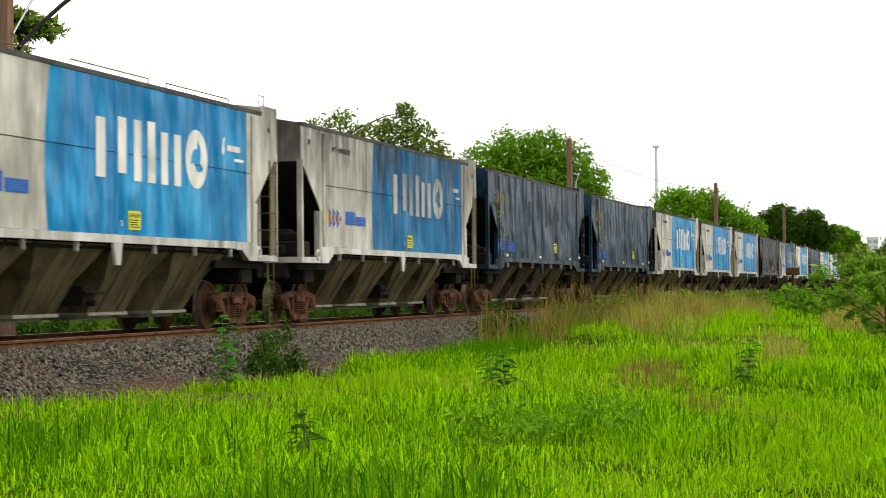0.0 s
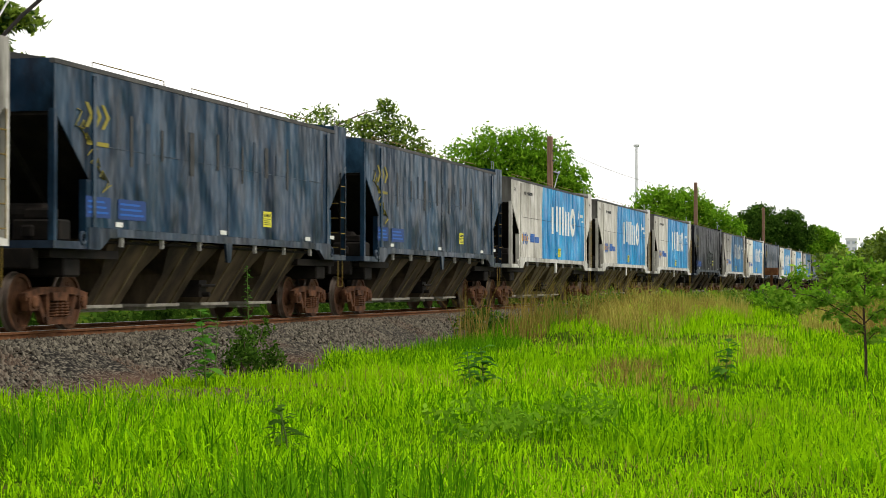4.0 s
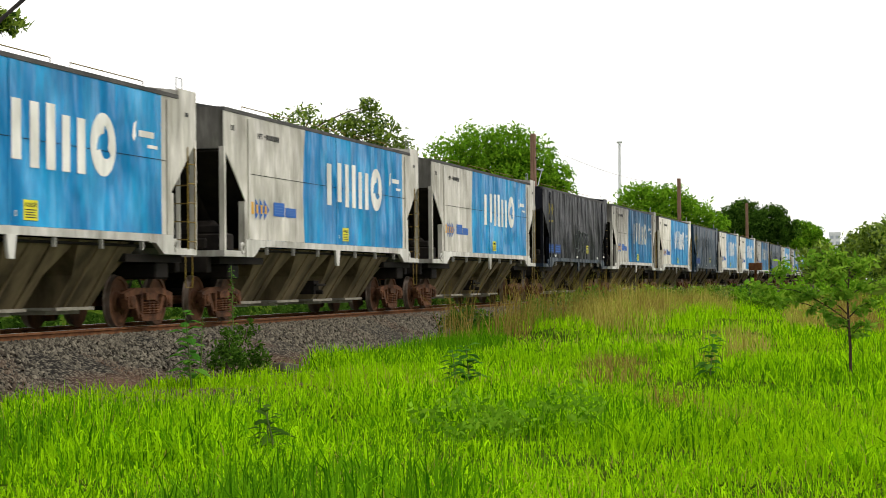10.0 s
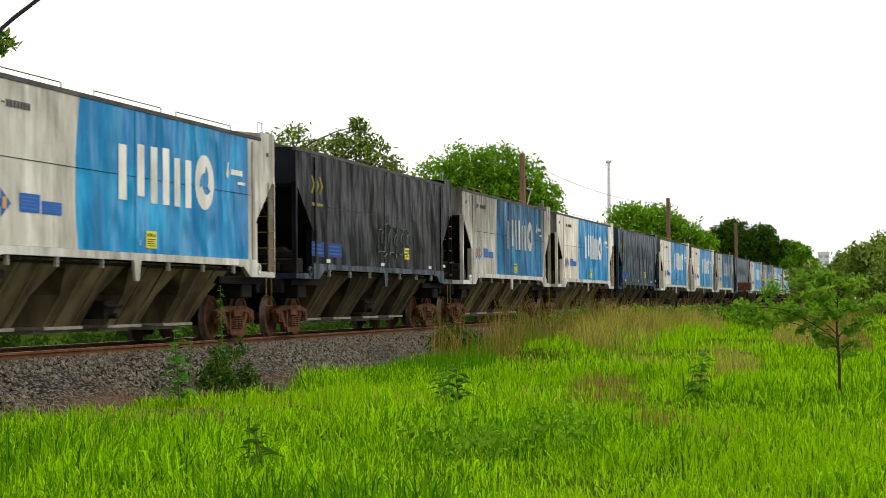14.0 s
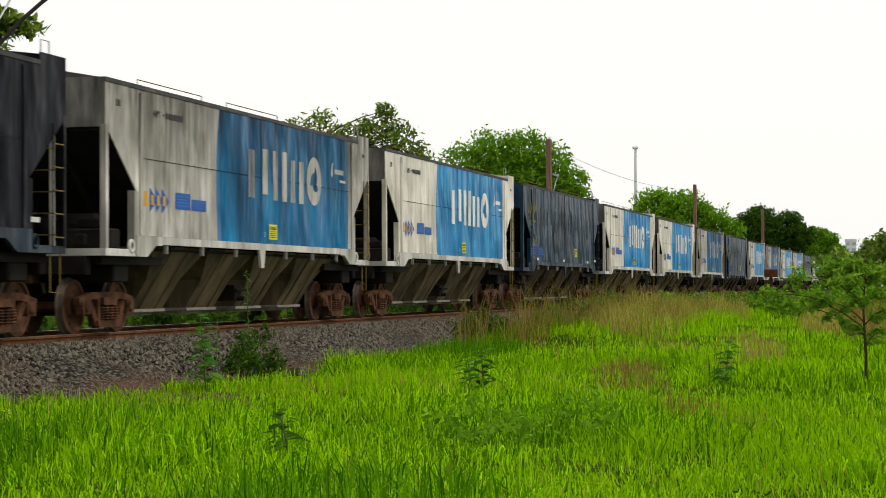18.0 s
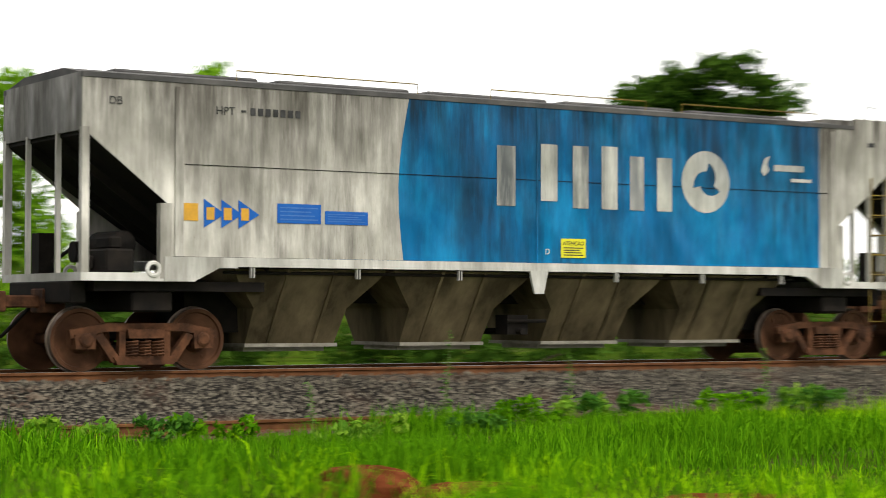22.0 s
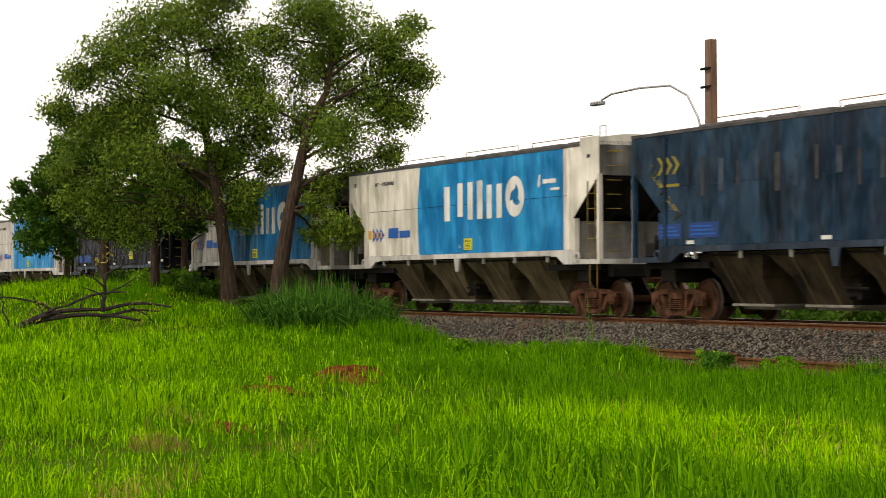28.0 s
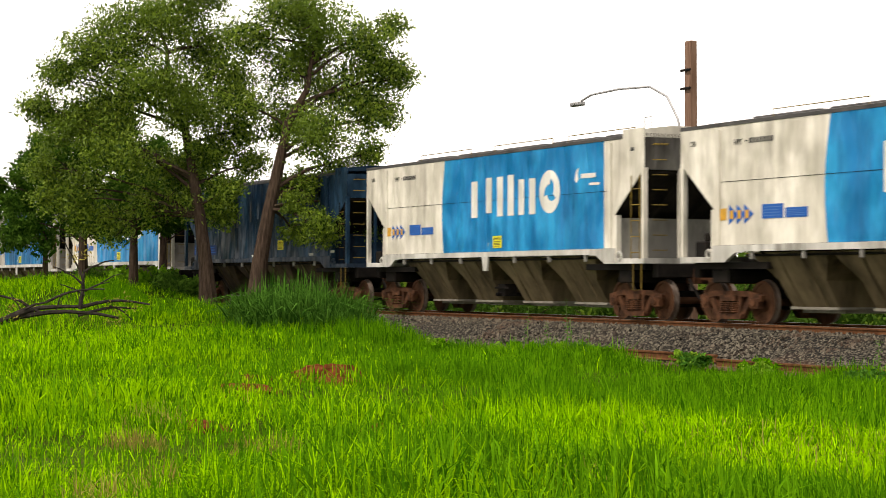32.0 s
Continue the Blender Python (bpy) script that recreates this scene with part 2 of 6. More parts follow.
SIGN_Y = plain("yellow sign", (0.70, 0.66, 0.03), (0.60, 0.56, 0.04), 0.5, 0, 4.0, 0.05)
SIGN_B = plain("blue placard", (0.012, 0.09, 0.37), (0.02, 0.12, 0.42), 0.5, 0, 4.0, 0.05)
PALE_LINES = plain("pale blue lines", (0.08, 0.18, 0.45), (0.05, 0.14, 0.4), 0.5)
WORN_BLUE = plain("worn blue placard", (0.02, 0.05, 0.19), (0.03, 0.06, 0.15), 0.6)
SIGN_O = plain("orange placard", (0.62, 0.33, 0.04), (0.5, 0.28, 0.05), 0.5, 0, 4.0, 0.05)
SIGN_W = plain("white marking", (0.68, 0.68, 0.64), (0.55, 0.55, 0.5), 0.6, 0, 4.0, 0.05)
BLACKP = plain("black marking", (0.03, 0.03, 0.03), (0.06, 0.06, 0.06), 0.6, 0, 5.0, 0.05)
GRAFFITI_Y = plain("yellow spray paint", (0.27, 0.23, 0.03), (0.19, 0.16, 0.04), 0.6, 0, 4.0, 0.05)
GRAFFITI_G = plain("grey spray paint", (0.14, 0.16, 0.15), (0.07, 0.08, 0.08), 0.6, 0, 4.0, 0.05)
RAIL_SIDE = plain("rusted rail", (0.085, 0.034, 0.014), (0.17, 0.075, 0.032), 0.85, 0.1, 5.0, 0.4)
RAIL_TOP = plain("shiny rail head", (0.38, 0.36, 0.34), (0.5, 0.48, 0.46), 0.28, 0.95, 8.0, 0.1)
SLEEPER = plain("weathered sleeper wood", (0.07, 0.055, 0.045), (0.14, 0.115, 0.095), 0.85, 0, 4.0, 0.5, (6, 1, 1))
POLE_WOOD = plain("weathered pole wood", (0.15, 0.085, 0.055), (0.27, 0.165, 0.115), 0.85, 0, 4.0, 0.5, (4, 4, 0.3))
METAL_GREY = plain("galvanised steel", (0.30, 0.30, 0.30), (0.42, 0.42, 0.42), 0.5, 0.6, 8.0)
CONCRETE = plain("pale concrete", (0.42, 0.41, 0.40), (0.55, 0.54, 0.53), 0.8, 0, 0.3, 0.1)
BARK = plain("brown bark", (0.034, 0.022, 0.016), (0.095, 0.064, 0.045), 0.9, 0, 5.0, 0.8, (3, 3, 0.5), dist=0.03)
DEADWOOD = plain("dead branch bark", (0.018, 0.014, 0.012), (0.055, 0.045, 0.038), 0.9, 0, 9.0, 0.6)
STALK = plain("green stalk", (0.10, 0.16, 0.04), (0.16, 0.20, 0.06), 0.7, 0, 9.0)
# distance haze is mixed into these pale wall and window colours
HAZE_CITY = plain("hazy city wall", (0.70, 0.71, 0.73), (0.78, 0.79, 0.80), 0.9, 0, 0.05, 0.0)
HAZE_GLASS = plain("hazy city window", (0.40, 0.44, 0.50), (0.46, 0.5, 0.55), 0.5, 0, 0.05, 0.0)
GRASS = leafy("meadow grass", (0.065, 0.22, 0.001), (0.43, 0.77, 0.006), (0.28, 0.52, 0.004), 0.40)
GRASS_TALL = leafy("tall coarse grass", (0.030, 0.12, 0.002), (0.15, 0.36, 0.007), (0.07, 0.20, 0.004), 0.35)
GRASS_DRY = leafy("dry straw grass", (0.22, 0.18, 0.03), (0.48, 0.41, 0.10), (0.24, 0.29, 0.03), 0.3)
GRASS_BROWN = leafy("dead brown stems", (0.15, 0.10, 0.025), (0.34, 0.26, 0.06), (0.24, 0.23, 0.04), 0.3)
GRASS_REED = leafy("dark reedy grass", (0.022, 0.075, 0.008), (0.10, 0.24, 0.03), (0.05, 0.14, 0.015), 0.3)
WEED = leafy("broad weed leaves", (0.035, 0.12, 0.014), (0.085, 0.21, 0.022), (0.06, 0.16, 0.02), 0.3)
LEAF_A = leafy("dull olive leaves", (0.022, 0.060, 0.005), (0.26, 0.37, 0.038), (0.12, 0.19, 0.02), 0.40, 0.45, 0.35)
LEAF_B = leafy("fresh green leaves", (0.075, 0.20, 0.008), (0.23, 0.43, 0.024), (0.15, 0.32, 0.015), 0.35, 0.5, 0.3)
LEAF_C = leafy("dark green leaves", (0.022, 0.060, 0.006), (0.075, 0.15, 0.018), (0.045, 0.10, 0.012), 0.3, 0.5, 0.3)
LEAF_D = leafy("sapling leaves", (0.09, 0.22, 0.015), (0.28, 0.45, 0.04), (0.13, 0.29, 0.03), 0.4, 0.5, 0.8)


def ground_material():
    m = Mat("meadow soil", 0.95, 0, 0.0)
    # soil kept dark: the shade between grass blades is put into its colour
    a = m.mix(m.ramp(m.noise(0.35, 5), 0.40, 0.66), (0.026, 0.048, 0.004), (0.050, 0.090, 0.007))
    a = m.mix(m.ramp(m.noise(2.2, 5), 0.52, 0.70), a, (0.060, 0.055, 0.014))
    a = m.mix(m.ramp(m.noise(0.12, 3), 0.60, 0.72), a, (0.07, 0.075, 0.025))
    m.colour(a).bump(m.noise(9, 6), 0.6, 0.06)
    return m.m


def soil_material():
    m = Mat("bare red earth", 0.95, 0, 0.0)
    m.colour(m.mix(m.ramp(m.noise(5, 5), 0.35, 0.65), (0.080, 0.021, 0.008), (0.150, 0.046, 0.017))).bump(m.noise(14, 5), 0.8, 0.04)
    return m.m


def ballast_material(name, stones):
    """Crushed grey stone, with red-brown dust gathered low on the shoulder."""
    m = Mat(name, 0.95, 0, 0.03)
    co = m.node("ShaderNodeTexCoord")
    if stones:
        r = m.node("ShaderNodeNewGeometry").outputs["Random Per Island"]
    else:
        cells = m.node("ShaderNodeTexVoronoi")
        cells.inputs["Scale"].default_value = 17.0
        m.link(co.outputs["Object"], cells.inputs["Vector"])
        r = m.mix(1.0, cells.outputs["Color"], (0.0, 1.0, 0.0), "MULTIPLY")
    c = m.mix(m.ramp(r, 0.03, 0.62 if not stones else 0.95), (0.024, 0.021, 0.017), (0.165, 0.147, 0.112))
    if not stones:
        c = m.mix(m.ramp(cells.outputs["Distance"], 0.34, 0.62), c, (0.012, 0.011, 0.010))
        m.bump(m.ramp(cells.outputs["Distance"], 0.62, 0.05), 1.0, 0.04)
    sep = m.node("ShaderNodeSeparateXYZ")
    m.link(co.outputs["Object"], sep.inputs[0])
    wander = m.node("ShaderNodeMath", _1=1.3)
    wander.operation = "MULTIPLY_ADD"
    m.link(m.noise(0.9, 5), wander.inputs[0])
    m.link(sep.outputs["Y"], wander.inputs[2])
    low = m.node("ShaderNodeMapRange", _1=-2.25, _2=-2.95, _3=0.0, _4=0.6)
    m.link(wander.outputs[0], low.inputs[0])
    c = m.mix(low.outputs[0], c, (0.105, 0.052, 0.030))
    c = m.mix(m.mix(1.0, m.ramp(m.noise(0.5, 4), 0.54, 0.70), (0.5,) * 3, "MULTIPLY"), c, (0.105, 0.062, 0.042))
    m.colour(c)
    return m.m


GROUND, SOIL = ground_material(), soil_material()
BALLAST, STONE = ballast_material("ballast bed", False), ballast_material("ballast stones", True)


# ---------------------------------------------------------------- mesh helpers
def mesh_of(name, bm, material):
    bmesh.ops.recalc_face_normals(bm, faces=bm.faces)
    me = bpy.data.meshes.new(name)
    bm.to_mesh(me)
    bm.free()
    for mat in (material if isinstance(material, (list, tuple)) else (material,)):
        me.materials.append(mat)
    return me


def part(name, bm, material, parent, label="", at=None):
    """One mesh under a thing or a part."""
    me = bm if isinstance(bm, bpy.types.Mesh) else mesh_of(name, bm, material)
    ob = new(name, me)
    ob.parent = parent
    if at is not None:
        ob.matrix_basis = at
    if label:
        tagged(ob, label)
    return ob


def box(bm, x0, x1, y0, y1, z0, z1):
    vs = [bm.verts.new((x, y, z)) for x in (x0, x1) for y in (y0, y1) for z in (z0, z1)]
    for f in ((0, 1, 3, 2), (4, 6, 7, 5), (0, 4, 5, 1), (2, 3, 7, 6), (0, 2, 6, 4), (1, 5, 7, 3)):
        bm.faces.new([vs[i] for i in f])
    return bm


def prism(bm, pts, axis, a, b):
    """A flat outline pushed from a to b along an axis; pts are in the other two axes, in order."""
    def at(p, k):
        return {"x": (k, p[0], p[1]), "y": (p[0], k, p[1]), "z": (p[0], p[1], k)}[axis]
    lo, hi = [bm.verts.new(at(p, a)) for p in pts], [bm.verts.new(at(p, b)) for p in pts]
    bm.faces.new(lo)
    bm.faces.new(hi[::-1])
    n = len(pts)
    for i in range(n):
        bm.faces.new((lo[i], lo[(i + 1) % n], hi[(i + 1) % n], hi[i]))
    return bm


def tube(bm, points, radius, sides=6, radii=None, cap=True):
    """A round bar along points; radii taper it."""
    points = [Vector(p) for p in points]
    rings = []
    for i, p in enumerate(points):
        d = (points[min(i + 1, len(points) - 1)] - points[max(i - 1, 0)]).normalized()
        u = d.orthogonal().normalized() if i == 0 else (rings_u - d * rings_u.dot(d)).normalized()
        rings_u = u
        w = d.cross(u)
        r = radii[i] if radii else radius
        rings.append([bm.verts.new(p + u * math.cos(2 * math.pi * k / sides) * r + w * math.sin(2 * math.pi * k / sides) * r) for k in range(sides)])
    for a, b in zip(rings, rings[1:]):
        for k in range(sides):
            bm.faces.new((a[k], a[(k + 1) % sides], b[(k + 1) % sides], b[k]))
    if cap:
        bm.faces.new(rings[0][::-1])
        bm.faces.new(rings[-1])
    return bm


def lathe_y(bm, profile, sides, cx=0.0, cz=0.0):
    """A turned form round an axis along y; profile is (y, radius)."""
    rings = [[bm.verts.new((cx + r * math.cos(2 * math.pi * k / sides), y, cz + r * math.sin(2 * math.pi * k / sides))) for k in range(sides)] for y, r in profile]
    for a, b in zip(rings, rings[1:]):
        for k in range(sides):
            bm.faces.new((a[k], a[(k + 1) % sides], b[(k + 1) % sides], b[k]))
    bm.faces.new(rings[0])
    bm.faces.new(rings[-1][::-1])
    return bm


def bevelled(bm, width=0.02, segments=1):
    bmesh.ops.bevel(bm, geom=list(bm.edges), offset=width, segments=segments, affect="EDGES", clamp_overlap=True)
    return bm


def arrays_mesh(name, verts, faces, material):
    """A mesh from numpy arrays, all faces of equal size."""
    me = bpy.data.meshes.new(name)
    n, k = faces.shape
    me.vertices.add(len(verts))
    me.vertices.foreach_set("co", np.ascontiguousarray(verts, dtype=np.float32).ravel())
    me.loops.add(n * k)
    me.loops.foreach_set("vertex_index", np.ascontiguousarray(faces, dtype=np.int32).ravel())
    me.polygons.add(n)
    me.polygons.foreach_set("loop_start", np.arange(0, n * k, k, dtype=np.int32))
    me.update(calc_edges=True)
    me.materials.append(material)
    return me


# ---------------------------------------------------------------- the land
def terrain(x, y):
    """Height of the meadow: a low field, a mound under the trees, a bank of the far side."""
    z = -0.86 + 0.10 * np.sin(x * 0.11 + 0.7) * np.cos(y * 0.16) + 0.05 * np.sin(x * 0.43 + y * 0.31)
    z = z + 1.5 * np.exp(-(((x + 40) / 13.0) ** 2 + ((y + 8) / 8.0) ** 2))
    z = z + 0.30 * np.exp(-(((x - 62) / 22.0) ** 2 + ((y + 4.5) / 3.0) ** 2))
    z = z + 0.9 / (1 + np.exp(-(x - 75) / 9.0)) / (1 + np.exp((y + 16) / 3.0))
    z = z + 5.5 / (1 + np.exp(-(y - 130) / 32.0))
    trench = np.exp(-(np.abs(y) / 3.1) ** 4)
    return z * (1 - trench) + trench * np.minimum(z, -0.75)


def spaced(stops):
    """Coordinates with a step of their own for each stretch."""
    out = []
    for a, b, step in stops:
        out += list(np.arange(a, b, step))
    return np.array(out + [stops[-1][1]])


gx = spaced([(-1400, -300, 100), (-300, -90, 14), (-90, 120, 0.9), (120, 320, 8), (320, 2200, 110)])
gy = spaced([(-900, -200, 70), (-200, -40, 10), (-40, 14, 0.7), (14, 80, 5), (80, 1600, 90)])
GX, GY = np.meshgrid(gx, gy, indexing="ij")
GZ = terrain(GX, GY)
nx, ny = GX.shape
ii, jj = np.meshgrid(np.arange(nx - 1), np.arange(ny - 1), indexing="ij")
quads = np.stack([ii * ny + jj, (ii + 1) * ny + jj, (ii + 1) * ny + jj + 1, ii * ny + jj + 1], -1).reshape(-1, 4)
ground = new("ground", arrays_mesh("ground", np.stack([GX, GY, GZ], -1).reshape(-1, 3), quads, GROUND))
tagged(ground, "bright green grassy field of uneven ground", "ground", kind="structure")
for f in ground.data.polygons:
    f.use_smooth = True

# ballast bed: a long heap with sloping shoulders
bx = np.arange(-170, 420, 0.5)
prof = [(-4.3, -1.15), (-3.5, -0.80), (-2.6, -0.46), (-1.95, -0.19), (-1.2, -0.125), (0, -0.20), (1.2, -0.20), (1.95, -0.215), (2.6, -0.55), (3.6, -1.15)]
rng = np.random.default_rng(5)
BV = np.array([[(x, y + 0.12 * math.sin(x * 0.7) * (abs(y) > 2), z) for y, z in prof] for x in bx])
BV[:, :, 2] += rng.normal(0, 0.018, BV.shape[:2])
k = len(prof)
ii, jj = np.meshgrid(np.arange(len(bx) - 1), np.arange(k - 1), indexing="ij")
bed = new("ballast_bed", arrays_mesh("ballast_bed", BV.reshape(-1, 3), np.stack([ii * k + jj, (ii + 1) * k + jj, (ii + 1) * k + jj + 1, ii * k + jj + 1], -1).reshape(-1, 4), BALLAST))
tagged(bed, "grey crushed stone track bed with brown dust", "track bed", kind="structure")


def ballast_z(y):
    return np.interp(y, [p[0] for p in prof], [p[1] for p in prof])


def stones():
    """Loose crushed stones on the near shoulder and between the rails."""
    rng = np.random.default_rng(8)
    n = 80000
    x = np.where(rng.random(n) < 0.76, 15 + 55 * rng.random(n) ** 1.5, rng.uniform(-45, 15, n))
    y = np.where(rng.random(n) < 0.84, rng.uniform(-3.75, -0.9, n), rng.uniform(-0.9, 1.0, n))
    y = np.where(rng.random(n) < 0.15, rng.uniform(-4.3, -3.4, n), y)
    foot = (rng.random(n) < 0.28) & (x > 10) & (x < 36)
    y = np.where(foot, rng.uniform(-5.6, -3.6, n), y)
    s = rng.uniform(0.019, 0.043, n) * (1 + 0.006 * np.abs(x - 20))
    octa = np.array([(1, 0, -0.3), (-1, 0, -0.3), (0, 1, -0.3), (0, -1, -0.3), (0.3, 0.1, 0.75), (-0.3, -0.1, 0.65)], float)
    tri = np.array([(0, 2, 4), (2, 5, 4), (2, 1, 5), (1, 3, 5), (3, 4, 5), (3, 0, 4)])
    a = rng.uniform(0, 6.28, n)
    v = octa[None] * rng.uniform(0.55, 1.35, (n, 6, 3)) * s[:, None, None]
    c, sn = np.cos(a)[:, None], np.sin(a)[:, None]
    tilt = rng.normal(0, 0.5, n)[:, None]
    v = np.stack([v[..., 0] * c - v[..., 1] * sn, v[..., 0] * sn + v[..., 1] * c, v[..., 2] + tilt * v[..., 0]], -1)
    z = np.where(y > -3.5, ballast_z(y), np.maximum(terrain(x, y), -0.95)) + s * 0.3
    v += np.stack([x, y, z], -1)[:, None]
    f = tri[None] + (np.arange(n) * 6)[:, None, None]
    ob = new("ballast_stones", arrays_mesh("ballast_stones", v.reshape(-1, 3), f.reshape(-1, 3), STONE))
    tagged(ob, "loose grey and brown crushed stones beside the rails", "ballast", kind="stuff")


stones()

RAIL_PROFILE = [(-0.07, -0.17), (0.07, -0.17), (0.07, -0.155), (0.012, -0.135), (0.010, -0.05), (0.036, -0.038), (0.036, -0.006), (0.028, 0.0),
                (-0.028, 0.0), (-0.036, -0.006), (-0.036, -0.038), (-0.010, -0.05), (-0.012, -0.135), (-0.07, -0.155)]
track = tagged(new("railway_track"), "single railway track with rusty rails on dark sleepers", "railway track", kind="structure")
for side in (-0.835, 0.835):
    bm = prism(bmesh.new(), [(y + side, z) for y, z in RAIL_PROFILE], "x", -170, 420)
    rail = part("rail", bm, RAIL_SIDE, track)
    bm = box(bmesh.new(), -170, 420, side - 0.026, side + 0.026, 0.0, 0.003)
    part("rail_head", bm, RAIL_TOP, rail, "polished running surface")
sleeper_me = mesh_of("sleeper", bevelled(box(bmesh.new(), -0.12, 0.12, -1.4, 1.4, -0.32, -0.172), 0.012), SLEEPER)
for i in range(190):
    part("sleeper", sleeper_me, None, track, at=pose(-40 + i * 0.62, random.uniform(-0.03, 0.03), 0, 0, 0, random.uniform(-0.8, 0.8)))


# ---------------------------------------------------------------- hopper wagons
HALF, SIDE = 7.88, 1.55


def outline_blue():
    """Blue field of the side with its bowed leading edge."""
    arc = [(-2.60 - 0.14 * math.sin(math.pi * u) + 0.10 * u, 1.66 + 2.50 * u) for u in (0, 0.15, 0.3, 0.45, 0.6, 0.75, 0.9, 1.0)]
    return arc, [(6.1, 4.16), (6.1, 1.66)]


def bars_panel(bm, x0, x1, z0, z1, y, rows, gap=0.35):
    for i in range(rows):
        h = (z1 - z0) / rows
        box(bm, x0, x1 - (x1 - x0) * 0.18 * ((i * 7) % 3) / 2, y - 0.002, y, z0 + h * i + h * gap / 2, z0 + h * (i + 1) - h * gap / 2)
    return bm


def text_mesh(body, size, material, depth=0.002):
    cu = bpy.data.curves.new("text", "FONT")
    cu.body, cu.size, cu.extrude = body, size, depth
    cu.align_x = "CENTER"
    ob = bpy.data.objects.new("text", cu)
    scene.collection.objects.link(ob)
    bpy.context.view_layer.update()
    me = bpy.data.meshes.new_from_object(ob.evaluated_get(bpy.context.evaluated_depsgraph_get()))
    bpy.data.objects.remove(ob)
    me.materials.clear()
    me.materials.append(material)
    return me


WORD_ATTENTION = text_mesh("ATENÇÃO", 0.09, BLACKP)
WORD_DB = text_mesh("DB", 0.16, BLACKP)
WORD_HPT = text_mesh("HPT", 0.17, BLACKP)
WORD_D = text_mesh("D", 0.13, SIGN_W)
UPRIGHT = (90, 0, 0)


def wheelset_mesh():
    bm = bmesh.new()
    for s in (-1, 1):
        prof = [(s * 0.735, 0.05), (s * 0.735, 0.485), (s * 0.765, 0.485), (s * 0.775, 0.462), (s * 0.865, 0.455), (s * 0.868, 0.40), (s * 0.835, 0.385), (s * 0.81, 0.20), (s * 0.865, 0.16), (s * 0.87, 0.08)]
        lathe_y(bm, prof, 28)
        # hand holes and casting marks on the wheel plate
        for q in range(4):
            a = q * math.pi / 2 + 0.4
            box(bm, 0.29 * math.cos(a) - 0.03, 0.29 * math.cos(a) + 0.03, min(s * 0.80, s * 0.838), max(s * 0.80, s * 0.838), 0.29 * math.sin(a) - 0.03, 0.29 * math.sin(a) + 0.03)
    lathe_y(bm, [(-1.02, 0.085), (-0.7, 0.085), (0.7, 0.085), (1.02, 0.085)], 10)
    me = mesh_of("wheelset", bm, (WHEEL, TREAD))
    for f in me.polygons:
        r = math.hypot(f.center.x, f.center.z)
        if r > 0.44:
            f.material_index = 1
    return me


WHEELSET = wheelset_mesh()


def side_frame_mesh():
    """Cast bogie side frame: two axle boxes, a bridge, a spring pocket and two windows."""
    bm = bmesh.new()
    y0, y1 = -0.05, 0.06
    prism(bm, [(-1.14, 0.02), (-1.16, 0.14), (-0.62, 0.24), (0.62, 0.24), (1.16, 0.14), (1.14, 0.02), (0.60, 0.12), (-0.60, 0.12)], "y", y0, y1)
    for s in (-1, 1):
        prism(bm, [(s * 1.09, 0.08), (s * 1.07, -0.13), (s * 0.78, -0.13), (s * 0.76, 0.10)], "y", y0 - 0.03, y1)
        prism(bm, [(s * 0.78, 0.06), (s * 0.66, 0.10), (s * 0.36, -0.30), (s * 0.50, -0.33)], "y", y0, y1)
        prism(bm, [(s * 0.30, 0.13), (s * 0.40, 0.13), (s * 0.40, -0.25), (s * 0.30, -0.25)], "y", y0, y1)
        lathe_y(bm, [(y0 - 0.07, 0.07), (y0 - 0.05, 0.105), (y0 - 0.02, 0.105)], 12, s * 0.915, 0.0)
    prism(bm, [(-0.50, -0.24), (0.50, -0.24), (0.44, -0.36), (-0.44, -0.36)], "y", y0 - 0.04, y1)
    prism(bm, [(-0.29, 0.15), (0.29, 0.15), (0.27, 0.02), (-0.27, 0.02)], "y", y0 - 0.06, y1 - 0.03)
    return mesh_of("side_frame", bm, RUST)


def spring_mesh():
    """One coil spring, a single wound bar."""
    pts = [(0.088 * math.cos(k * 1.05), 0.088 * math.sin(k * 1.05), -0.245 + 0.0076 * k) for k in range(32)]
    return mesh_of("spring", tube(bmesh.new(), pts, 0.017, 4), RUST)


SIDE_FRAME, SPRING = side_frame_mesh(), spring_mesh()
BOLSTER = mesh_of("bolster", bevelled(box(bmesh.new(), -0.22, 0.22, -0.98, 0.98, -0.02, 0.22), 0.03), UNDER)
BRAKE_BEAM = mesh_of("brake_beam", tube(box(bmesh.new(), -0.05, 0.05, -0.85, 0.85, -0.16, -0.06), [(0, -0.8, -0.1), (0.25, 0, -0.1), (0, 0.8, -0.1)], 0.03), UNDER)


def bogie(parent, x, wheels):
    root = part("bogie", bmesh.new(), RUST, parent, "rusty two-axle bogie with coil springs", pose(x, 0, 0.46))
    for s in (-1, 1):
        part("side_frame", SIDE_FRAME, None, root, at=pose(0, s * 1.02, 0, 0, 0, 0 if s < 0 else 180))
        for cx in (-0.2, 0.0, 0.2):
            part("spring", SPRING, None, root, at=pose(cx, s * 1.075, 0))
    part("bolster", BOLSTER, None, root)
    for i, dx in enumerate((-0.915, 0.915)):
        part("brake_beam", BRAKE_BEAM, None, root, at=pose(dx * 0.42, 0, 0, 0, 0, 0 if dx < 0 else 180))
        w = part("wheelset", WHEELSET, None, root, "rust-brown wheels with polished treads", pose(dx, 0, 0))
        wheels.append((i, w))
    return root


